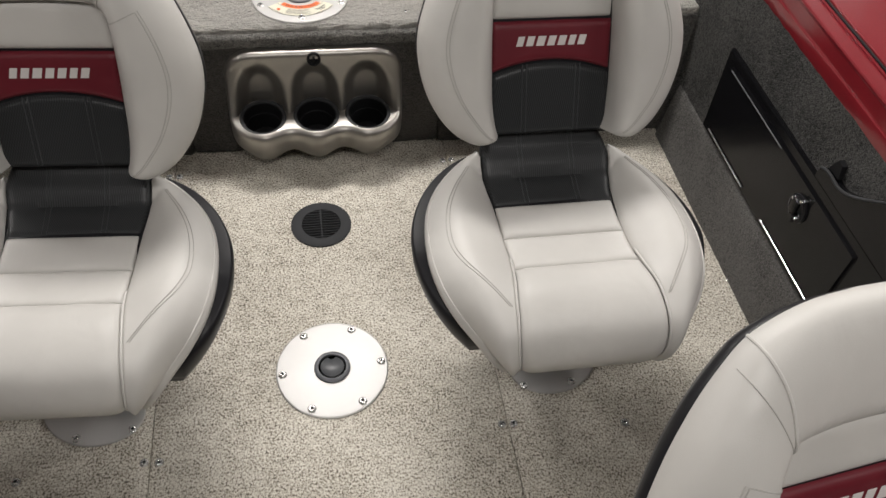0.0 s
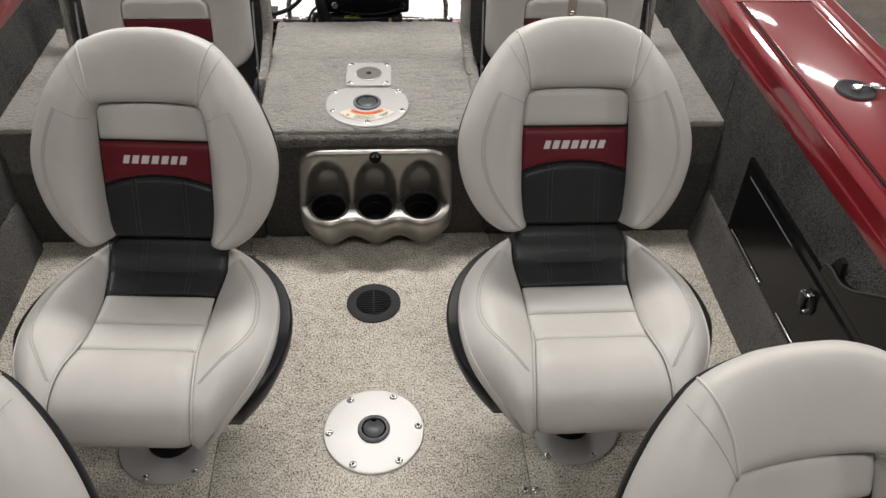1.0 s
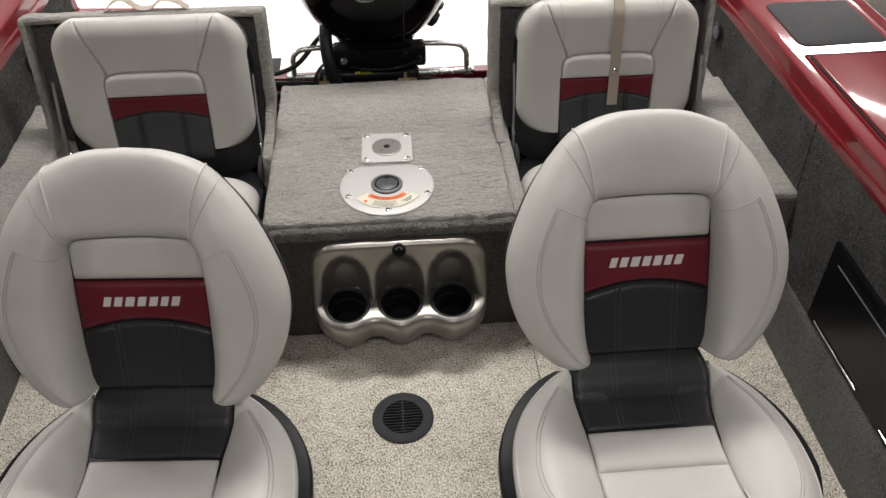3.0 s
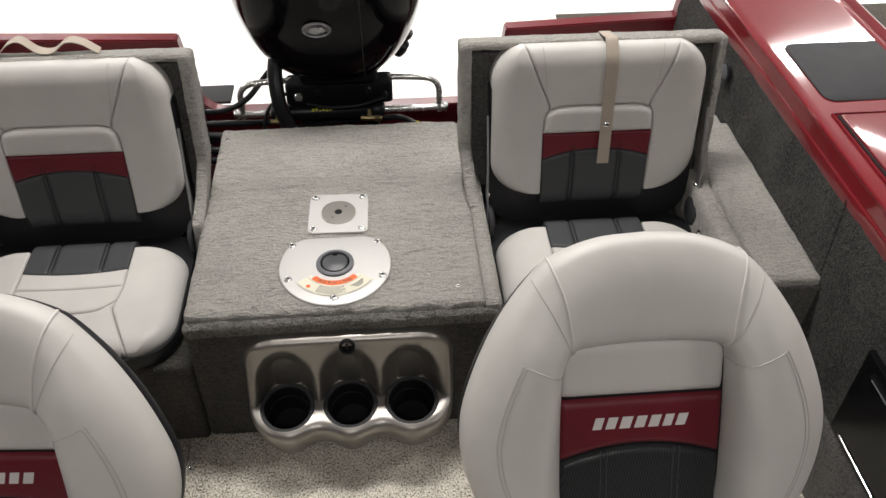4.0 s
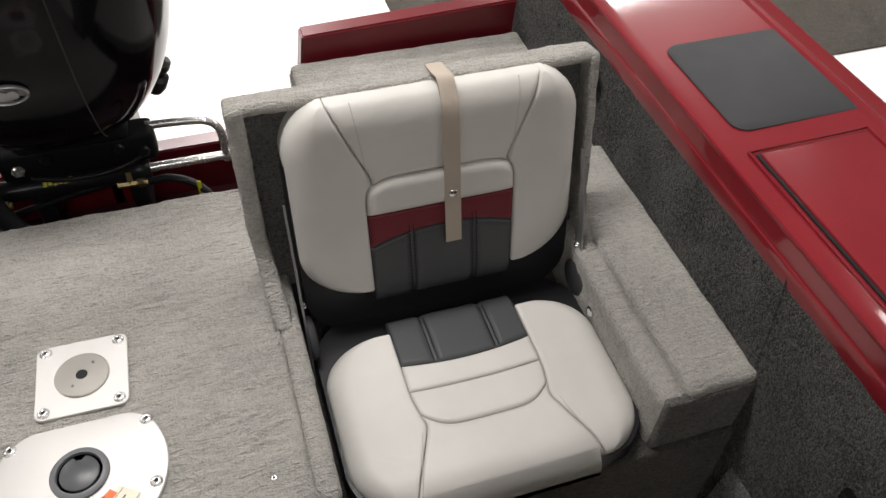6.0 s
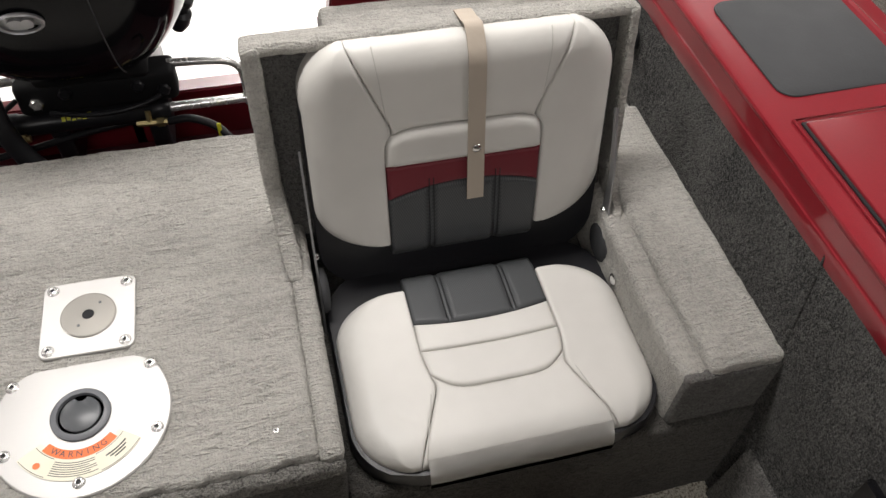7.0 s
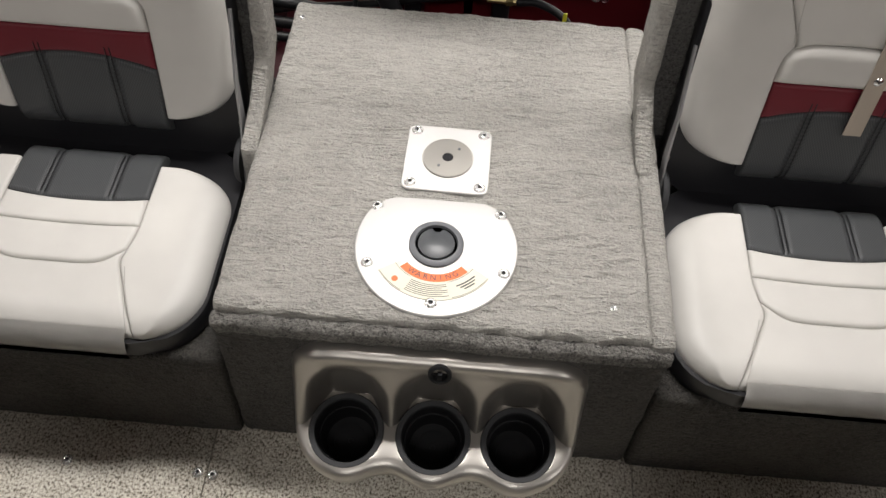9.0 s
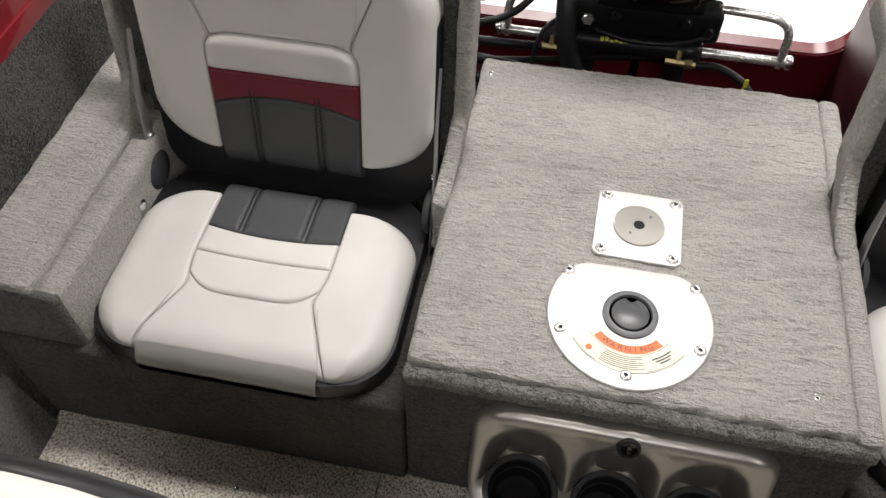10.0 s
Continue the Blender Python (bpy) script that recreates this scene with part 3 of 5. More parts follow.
tagged(part("wall_transom", transom(), transom_red), "glossy red painted transom with a cut-out for the motor", "transom", kind="structure")

# ---- cup holder ----
CUPS = (-0.114, 0.013, 0.137)


def smoothstep(t):
    t = min(max(t, 0.0), 1.0)
    return t * t * (3 - 2 * t)


def cup_scoop(x, z):
    """Depth, 0 to 1, of the soft arched scoops above the cups."""
    rise = max(0.0, z - 0.190) / 0.086
    return max(smoothstep((1 - math.hypot((x - c) / 0.063, rise)) / 0.60) for c in CUPS)


def cup_body():
    """A moulded tray: flat top plate, three scoops, a shelf with a lobed lip and a front that tucks in below."""
    x0, x1 = -0.196, 0.226
    bm = bmesh.new()
    rows = []
    n = 150
    for i in range(n + 1):
        t = i / n
        x = lerp(x0, x1, 0.5 - 0.5 * math.cos(math.pi * t)) * 0.5 + lerp(x0, x1, t) * 0.5
        d = min(x - x0, x1 - x)
        e = edge_round(d, 0.050)
        lobe = 0.056 + 0.009 * math.cos(2 * math.pi * (x - CUPS[1]) / (CUPS[2] - CUPS[1]))
        lip = -0.068 - lobe
        low = 0.052 - 0.016 * (lobe - 0.042) / 0.022
        wall = 0.02
        top = 0.247 + 0.050 * edge_round(d, 0.075)
        prof = [(wall, top), (-0.004, top), (-0.016, top - 0.0008), (-0.0225, top - 0.003), (-0.0262, top - 0.008)]
        cheek = smoothstep(1 - d / 0.036)
        for k in range(27):
            z = lerp(top - 0.014, 0.144, k / 26)
            plate = -0.0275 - 0.027 * max(0.0, (0.270 - z) / 0.126) ** 1.3
            y = lerp(plate, -0.005, cup_scoop(x, z))
            side = lerp(-0.030, lip + 0.012, min(1.0, max(0.0, (0.280 - z) / 0.136)) ** 1.25)
            prof.append((lerp(y, side, cheek), z))
        back = prof[-1][0]
        prof += [(lerp(back, lip + 0.018, 0.5), 0.142), (lip + 0.018, 0.140), (lip + 0.008, 0.137), (lip + 0.002, 0.131), (lip, 0.122), (lip + 0.003, 0.106), (lip + 0.010, 0.086), (lip + 0.022, low + 0.014), (lip + 0.042, low),
                 (-0.050, low - 0.010), (-0.03, low - 0.012), (wall, low - 0.012)]
        mid = 0.172
        rows.append([(x, wall + (y - wall) * (0.22 + 0.78 * e), mid + (z - mid) * (0.82 + 0.18 * e)) for y, z in prof])
    grid(bm, rows, wrap=True, cap0=True, cap1=True)
    return bm


def cut_with(ob, cutters):
    for c in cutters:
        mod = ob.modifiers.new("cut", "BOOLEAN")
        mod.operation, mod.object, mod.solver = "DIFFERENCE", c, "EXACT"
    bpy.context.view_layer.update()
    me = bpy.data.meshes.new_from_object(ob.evaluated_get(bpy.context.evaluated_depsgraph_get()))
    ob.modifiers.clear()
    ob.data = me
    for c in cutters:
        bpy.data.objects.remove(c)
    me.polygons.foreach_set("use_smooth", [True] * len(me.polygons))
    me.set_sharp_from_angle(angle=radians(38))


holder = thing("cup_holder", "brushed pewter triple cup holder mounted on the carpeted platform", "cup holder")
body = part("body", cup_body(), pewter, holder)
cutters = []
for c in CUPS:
    bm = bmesh.new()
    m = pose(c, -0.064, 0.141, 11, 0, 0)
    lathe(bm, [(0.046, -0.085), (0.0500, -0.03), (0.0525, -0.012), (0.0545, 0.0), (0.0550, 0.03), (0.0550, 0.05), (0.0550, 0.06)], n=40, m=m)
    cutters.append(part("cutter", bm, pewter))
cut_with(body, cutters)
bm = bmesh.new()
rbox(bm, -0.18, 0.21, -0.2, 0.05, 0.050, 0.275, 0)
cut_with(platform_body, [part("cutter", bm, shaded_front_carpet)])
for c in CUPS:
    bm = bmesh.new()
    m = pose(c, -0.064, 0.141, 11, 0, 0)
    lathe(bm, [(0.0530, -0.012), (0.0550, -0.002), (0.0550, 0.003), (0.0535, 0.0050), (0.0470, 0.0040), (0.0455, 0.0)], n=44, m=m, caps=False)
    part("cup_ring", bm, dark_rubber, holder, "dark grey rubber ring", 50)
    bm = bmesh.new()
    lathe(bm, [(0.0458, 0.001), (0.043, -0.03), (0.041, -0.031), (0.037, -0.078), (0.026, -0.0795), (0.0255, -0.0765), (0.004, -0.0765), (0.0035, -0.079), (0.0002, -0.079)], n=44, m=m, caps=False)
    part("cup_insert", bm, black_rubber, holder, "black rubber cup insert", 50)
bm = bmesh.new()
m = pose(0.016, -0.031, 0.281, 70, 0, 0)
lathe(bm, [(0.016, -0.004), (0.016, 0.002), (0.013, 0.0035), (0.0105, 0.002), (0.0095, -0.004), (0.001, -0.005)], n=24, m=m)
rbox(bm, 0.013, 0.019, -0.036, -0.030, 0.272, 0.288, 0.001)
part("socket", bm, black_rubber, holder, "small black power socket cap")


# ---- metal plates ----
def d_plate(name, label, place, centre_hole=True, group="pedestal plates"):
    t = thing(name, label, "base plate", group)
    R, flat = 0.114, 0.082
    a0 = math.degrees(math.asin(flat / R))
    out = []
    for k in range(49):
        a = radians(180 - a0 + (180 + 2 * a0) * k / 48)
        out.append((R * math.cos(a), R * math.sin(a)))
    # soft corners where the arc meets the chord
    ends = [Vector(out[-4]), Vector((out[-1][0] * 1.0, out[-1][1])), Vector((out[-1][0] * 0.72, flat))]
    soft = [ends[0].lerp(ends[1], f).lerp(ends[1].lerp(ends[2], f), f) for f in (0.2, 0.4, 0.6, 0.8, 1.0)]
    out = [(-p.x, p.y) for p in soft[::-1]] + out[3:-3] + [(p.x, p.y) for p in soft]
    bm = bmesh.new()
    def ring(g, z):
        return [(x * g, y * g, z) for x, y in out]
    grid(bm, [ring(1.0, 0.0), ring(1.0, 0.003), ring(0.985, 0.0048), ring(0.93, 0.0055), ring(0.42, 0.0068), ring(0.36, 0.0068)], wrap=True, cap1=True)
    part("plate", bm, steel, t, "", 14)
    for x, y in ((-0.09, 0.062), (0.088, 0.062), (0.095, -0.038), (0.0, -0.094), (-0.092, -0.038)):
        share("screw", screw_me, t, pose(x, y, 0.0048))
    t.matrix_basis = place
    return t


def hub(t, ring_r=0.038, z=0.0065):
    bm = bmesh.new()
    lathe(bm, [(ring_r, z - 0.004), (ring_r, z + 0.004), (ring_r - 0.003, z + 0.006), (ring_r - 0.008, z + 0.006), (ring_r - 0.009, z + 0.001)], n=40, caps=False)
    part("collar", bm, grey_plastic, t, "grey plastic socket collar")
    bm = bmesh.new()
    lathe(bm, [(ring_r - 0.0085, z + 0.0006), (0.001, z + 0.0006)], n=40)
    part("gap", bm, black_plastic, t)
    bm = bmesh.new()
    r = ring_r - 0.0125
    pts = []
    for k in range(40):
        a = 2 * math.pi * k / 40
        rr = r if abs(a - math.pi / 2) > 0.2 else r - 0.006
        pts.append((rr * math.cos(a), rr * math.sin(a)))
    grid(bm, [[(x, y, z + 0.0008) for x, y in pts], [(x, y, z + 0.004) for x, y in pts], [(x * 0.94, y * 0.94, z + 0.005) for x, y in pts]], wrap=True, cap1=True)
    part("plug", bm, plug_grey, t, "grey plastic socket plug")


def letters(words, size, mat, parent, place_of):
    """Each character is laid where place_of(index) says."""
    bm = bmesh.new()
    for k, ch in enumerate(words):
        if ch == " ":
            continue
        cu = bpy.data.curves.new("letter", "FONT")
        cu.body, cu.size, cu.align_x, cu.align_y, cu.extrude = ch, size, "CENTER", "CENTER", 0.0001
        ob = new("letter", cu)
        bpy.context.view_layer.update()
        me = bpy.data.meshes.new_from_object(ob.evaluated_get(bpy.context.evaluated_depsgraph_get()))
        me.transform(place_of(k))
        bm.from_mesh(me)
        bpy.data.objects.remove(ob)
        bpy.data.meshes.remove(me)
    return part("lettering", bm, mat, parent, smooth=False)


deck_plate = d_plate("pedestal_plate", "brushed steel pedestal plate with a warning sticker on the carpeted deck", pose(-0.004, 0.133, TOP + 0.0002, 0, 0, 0))
hub(deck_plate)


def arc_patch(r0, r1, a0, a1, z, n=24):
    bm = bmesh.new()
    rows = []
    for r in (r0, r1):
        rows.append([(r * math.cos(radians(lerp(a0, a1, k / n))), r * math.sin(radians(lerp(a0, a1, k / n))), z) for k in range(n + 1)])
    grid(bm, rows)
    ext = bmesh.ops.extrude_face_region(bm, geom=list(bm.faces))
    bmesh.ops.translate(bm, verts=[v for v in ext["geom"] if isinstance(v, bmesh.types.BMVert)], vec=(0, 0, 0.0003))
    return bm


label_top = part("sticker_band", arc_patch(0.0495, 0.0620, -138, -42, 0.0074), orange_print, deck_plate, "orange band of the warning sticker", smooth=False)
sticker = part("sticker", arc_patch(0.0560, 0.0905, -147, -33, 0.0070), cream_print, deck_plate, "cream warning sticker with small print", smooth=False)
letters("WARNING", 0.0115, ink_print, label_top, lambda k: pose(0.0558 * math.cos(radians(-122 + k * 64 / 6)), 0.0558 * math.sin(radians(-122 + k * 64 / 6)), 0.0080, 0, 0, -122 + k * 64 / 6 + 90))
bm = bmesh.new()
for k in range(7):
    r = 0.0665 + 0.0030 * k
    n = 12
    a0, a1 = -116, -74 - (6 if k % 3 == 2 else 0)
    grid(bm, [[((r + dr) * math.cos(radians(lerp(a0, a1, i / n))), (r + dr) * math.sin(radians(lerp(a0, a1, i / n))), 0.00745) for i in range(n + 1)] for dr in (0, 0.0011)])
for a0, a1 in ((-146, -118), (-72, -34)):
    for r in (0.0635, 0.0885):
        grid(bm, [[((r + dr) * math.cos(radians(lerp(a0, a1, i / 8))), (r + dr) * math.sin(radians(lerp(a0, a1, i / 8))), 0.00745) for i in range(9)] for dr in (0, 0.0008)])
for k in range(3):
    r, a = 0.072 + 0.004 * k, 12 - 3 * k
    grid(bm, [[((r + dr) * math.cos(radians(lerp(-52 - a, -52 + a, i / 8))), (r + dr) * math.sin(radians(lerp(-52 - a, -52 + a, i / 8))), 0.00745) for i in range(9)] for dr in (0, 0.0022)])
part("small_print", bm, ink_print, sticker, smooth=False)
bm = bmesh.new()
lathe(bm, [(0.0045, 0.0074), (0.0045, 0.0077), (0.003, 0.0078), (0.001, 0.0078)], (0.080 * math.cos(radians(-130)), 0.080 * math.sin(radians(-130)), 0), 16)
part("symbol", bm, orange_print, sticker)

square = thing("deck_plate", "square brushed steel deck plate with a round hub", "deck plate")
bm = bmesh.new()
out = []
for cx, cy, a0 in ((0.052, 0.052, 0), (-0.052, 0.052, 90), (-0.052, -0.052, 180), (0.052, -0.052, 270)):
    for k in range(6):
        out.append((cx + 0.0125 * math.cos(radians(a0 + 18 * k)), cy + 0.0125 * math.sin(radians(a0 + 18 * k))))
grid(bm, [[(x * g, y * g, z) for x, y in out] for g, z in ((1, 0), (1, 0.003), (0.985, 0.0042), (0.6, 0.0044))], wrap=True, cap1=True)
part("plate", bm, steel, square, "", 14)
bm = bmesh.new()
lathe(bm, [(0.0385, 0.004), (0.0385, 0.0062), (0.0365, 0.0072), (0.009, 0.0076), (0.0082, 0.007)], n=40, caps=False)
part("hub", bm, brushed("spun_steel", (0.36, 0.345, 0.315), 0.36, (1, 1, 1), 0.00003, 0.7), square, "", 10)
bm = bmesh.new()
lathe(bm, [(0.0083, 0.0072), (0.0075, 0.0045), (0.001, 0.0045)], n=20)
part("hole", bm, black_plastic, square)
for x, y in ((0.016, 0.018), (-0.012, -0.018)):
    bm = bmesh.new()
    lathe(bm, [(0.0022, 0.0076), (0.0022, 0.0082), (0.0005, 0.0082)], (x, y, 0), 10)
    part("pin", bm, grey_plastic, square)
for x, y in ((-0.0515, 0.0525), (0.0515, 0.0525), (0.0515, -0.0525), (-0.0515, -0.0525)):
    share("screw", screw_me, square, pose(x, y, 0.0042))
square.matrix_basis = pose(0.0, 0.296, TOP + 0.0003, 0, 0, -1)

floor_plate = thing("pedestal_plate", "round brushed steel pedestal plate on the speckled floor", "base plate", "pedestal plates")
bm = bmesh.new()
lathe(bm, [(0.1135, 0.0), (0.1135, 0.003), (0.111, 0.0048), (0.10, 0.0058), (0.05, 0.0068), (0.036, 0.0068)], n=64)
part("plate", bm, steel, floor_plate, "", 14)
for k in range(6):
    a = radians(3 + 60 * k)
    share("screw", screw_me, floor_plate, pose(0.1 * math.cos(a), 0.1 * math.sin(a), 0.0056))
hub(floor_plate, 0.0365)
floor_plate.matrix_basis = pose(0.004, -0.696, 0.0003, 0, 0, 0)

drain = thing("floor_vent", "round black plastic grille in the speckled floor", "vent")
bm = bmesh.new()
lathe(bm, [(0.0705, 0.0), (0.0705, 0.003), (0.066, 0.006), (0.052, 0.0065), (0.046, 0.005), (0.0455, -0.004)], n=48)
part("rim", bm, dark_rubber, drain)
bm = bmesh.new()
lathe(bm, [(0.046, 0.0008), (0.001, 0.0008)], n=40)
part("backing", bm, black_plastic, drain)
for k in range(11):
    y = -0.04 + 0.008 * k
    h = math.sqrt(max(0, 0.0455 ** 2 - y * y))
    bm = bmesh.new()
    rbox(bm, -h, h, y - 0.0014, y + 0.0014, 0.001, 0.0052, 0.0005, 1)
    part("slat", bm, dark_rubber, drain)
bm = bmesh.new()
rbox(bm, -0.0016, 0.0016, -0.0455, 0.0455, 0.001, 0.0054, 0.0005, 1)
part("slat", bm, dark_rubber, drain)
drain.matrix_basis = pose(0.004, -0.294, 0.0002)


# ---- bucket seats ----
BACK_IN = [(0.096, 0.476), (0.1025, 0.492), (0.106, 0.515), (0.108, 0.545), (0.108, 0.58), (0.108, 0.62), (0.107, 0.66), (0.105, 0.692), (0.098, 0.707), (0.085, 0.714), (0.045, 0.7165), (0.0, 0.717)]
BACK_OUT = [(0.124, 0.466), (0.152, 0.468), (0.187, 0.491), (0.217, 0.535), (0.233, 0.588), (0.232, 0.638), (0.210, 0.698), (0.182, 0.748), (0.148, 0.788), (0.116, 0.813), (0.060, 0.830), (0.0, 0.834)]


def back_surf(x, z, lift, fold=0.0):
    """The reclined plane of the backrest; lift goes forward, fold turns the back forward on its hinge."""
    y = 0.5 * (z - 0.67) + 0.05 * max(0.0, z - 0.74)
    p = Vector((x, y - lift * 0.92, z + lift * 0.38))
    if fold:
        a, dy, dz = radians(fold), p.y + 0.04, p.z - 0.40
        p = Vector((x, dy * math.cos(a) - dz * math.sin(a) - 0.04, dy * math.sin(a) + dz * math.cos(a) + 0.40))
    return p


half_in, half_out = smooth_path([(x, z, 0) for x, z in BACK_IN], 6), smooth_path([(x, z, 0) for x, z in BACK_OUT], 6)
PATH_IN = [(-p.x, p.y) for p in half_in] + [(p.x, p.y) for p in half_in[-2::-1]]
PATH_OUT = [(-p.x, p.y) for p in half_out] + [(p.x, p.y) for p in half_out[-2::-1]]


def bolster_lift(u, w):
    """How far the bolster stands out at the share w of its width and u of its length."""
    ends = edge_round(min(u, 1 - u) * 1.3, 0.085)
    top = math.exp(-((u - 0.5) / 0.16) ** 2)
    full = lerp(0.064, 0.023, top)
    rise = edge_round(w, lerp(0.32, 0.26, top))
    fall = edge_round(1 - w, 0.62)
    return full * (0.02 + 0.98 * rise * fall) * (0.25 + 0.75 * ends)


def bolster_point(u, w, extra=0.0, fold=0.0):
    k = u * (len(PATH_IN) - 1)
    i = min(int(k), len(PATH_IN) - 2)
    f = k - i
    a = [lerp(PATH_IN[i][j], PATH_IN[i + 1][j], f) for j in (0, 1)]
    b = [lerp(PATH_OUT[i][j], PATH_OUT[i + 1][j], f) for j in (0, 1)]
    return back_surf(lerp(a[0], b[0], w), lerp(a[1], b[1], w), bolster_lift(u, w) + extra, fold)


def seam_line(pts, r, mat, parent, name="piping", n=6):
    bm = bmesh.new()
    tube(bm, pts, r, n)
    return part(name, bm, mat, parent)


def cushion_profile():
    pts = [(-0.058, 0.480), (-0.072, 0.450), (-0.090, 0.424), (-0.120, 0.402), (-0.160, 0.389), (-0.194, 0.384), (-0.271, 0.385), (-0.320, 0.391), (-0.355, 0.399), (-0.410, 0.406), (-0.458, 0.392),
           (-0.485, 0.360), (-0.488, 0.326), (-0.470, 0.299), (-0.43, 0.285)]
    return smooth_path([(0, y, z) for y, z in pts], 6)


PROF = cushion_profile()
PLEN = [0.0]
for a, b in zip(PROF, PROF[1:]):
    PLEN.append(PLEN[-1] + (b - a).length)


def prof_at(s):
    """Place and outward normal on the cushion's middle line, s metres from its rear end."""
    s = min(max(s, 0), PLEN[-1] - 1e-6)
    for i in range(len(PLEN) - 1):
        if s <= PLEN[i + 1]:
            break
    f = (s - PLEN[i]) / (PLEN[i + 1] - PLEN[i])
    t0 = PROF[min(i + 1, len(PROF) - 1)] - PROF[max(i - 1, 0)]
    t1 = PROF[min(i + 2, len(PROF) - 1)] - PROF[i]
    t = t0.lerp(t1, f).normalized()
    return PROF[i].lerp(PROF[i + 1], f), Vector((0, t.z, -t.y))


def cushion_surf(x, s, lift):
    p, n = prof_at(s)
    crease = 0.007 * math.exp(-((s - S_WAIST) / 0.006) ** 2) * (1 - 0.4 * abs(x) / 0.1) - 0.007 * math.exp(-((s - S_WAIST + 0.032) / 0.026) ** 2)
    return Vector((x, p.y, p.z)) + n * (lift - crease - 0.5 * max(0.0, abs(x) - 0.10) ** 2)


def s_at(y):
    """Length along the cushion's middle line at which it passes y."""
    return next(a for a, p in zip(PLEN, PROF) if p.y <= y)


S_WAIST, S_DARK, S_MID, S_FRONT = s_at(-0.128), s_at(-0.194), s_at(-0.270), s_at(-0.346)
S_END = PLEN[-1]
W_SEAM = table([0.0, 0.03, 0.065, S_WAIST, S_DARK, S_MID, S_FRONT, S_FRONT + 0.08, S_FRONT + 0.16, S_END], [0.092, 0.104, 0.120, 0.120, 0.111, 0.109, 0.110, 0.121, 0.124, 0.106])
# outer edge of the cushion, from beside the hinge round to the front underside
RIM = smooth_path([(0.128, -0.074, 0.402), (0.166, -0.098, 0.393), (0.202, -0.136, 0.386), (0.227, -0.186, 0.382), (0.238, -0.244, 0.381), (0.238, -0.304, 0.379), (0.227, -0.360, 0.373),
                   (0.205, -0.406, 0.360), (0.177, -0.440, 0.341), (0.155, -0.457, 0.318), (0.137, -0.460, 0.296), (0.122, -0.448, 0.282)], 6)
S_REAR = 0.075


def rim_at(t):
    k = min(max(t, 0.0), 1.0) * (len(RIM) - 1)
    i = min(int(k), len(RIM) - 2)
    p = RIM[i].lerp(RIM[i + 1], k - i)
    d = (RIM[min(i + 2, len(RIM) - 1)] - RIM[max(i - 1, 0)])
    return p, Vector((-d.y, d.x, 0)).normalized() if math.hypot(d.x, d.y) > 0.004 else Vector((0.45, -0.89, 0))


def side_pad(t, u, extra=0.0):
    """A point of the side pad: t along it from the rear, u across it from seam to rim."""
    s = lerp(S_REAR, S_END, t)
    a = cushion_surf(W_SEAM(s), s, 0.0)
    b, out = rim_at(t)
    n = prof_at(s)[1]
    up = (n * (1 - u) + (Vector((0, 0, 1)) * (1 - t ** 3) + out * t ** 3) * u).normalized()
    along = edge_round(t + 0.02, 0.25) * lerp(1.0, 0.35, max(0.0, (t - 0.55) / 0.45))
    swell = 0.030 * along * (0.30 * math.sin(math.pi * min(1, u * 1.02)) + 0.70 * math.sin(math.pi * u ** 1.35)) + 0.006 * edge_round(u, 0.10)
    return a.lerp(b, u) + up * (swell + extra)


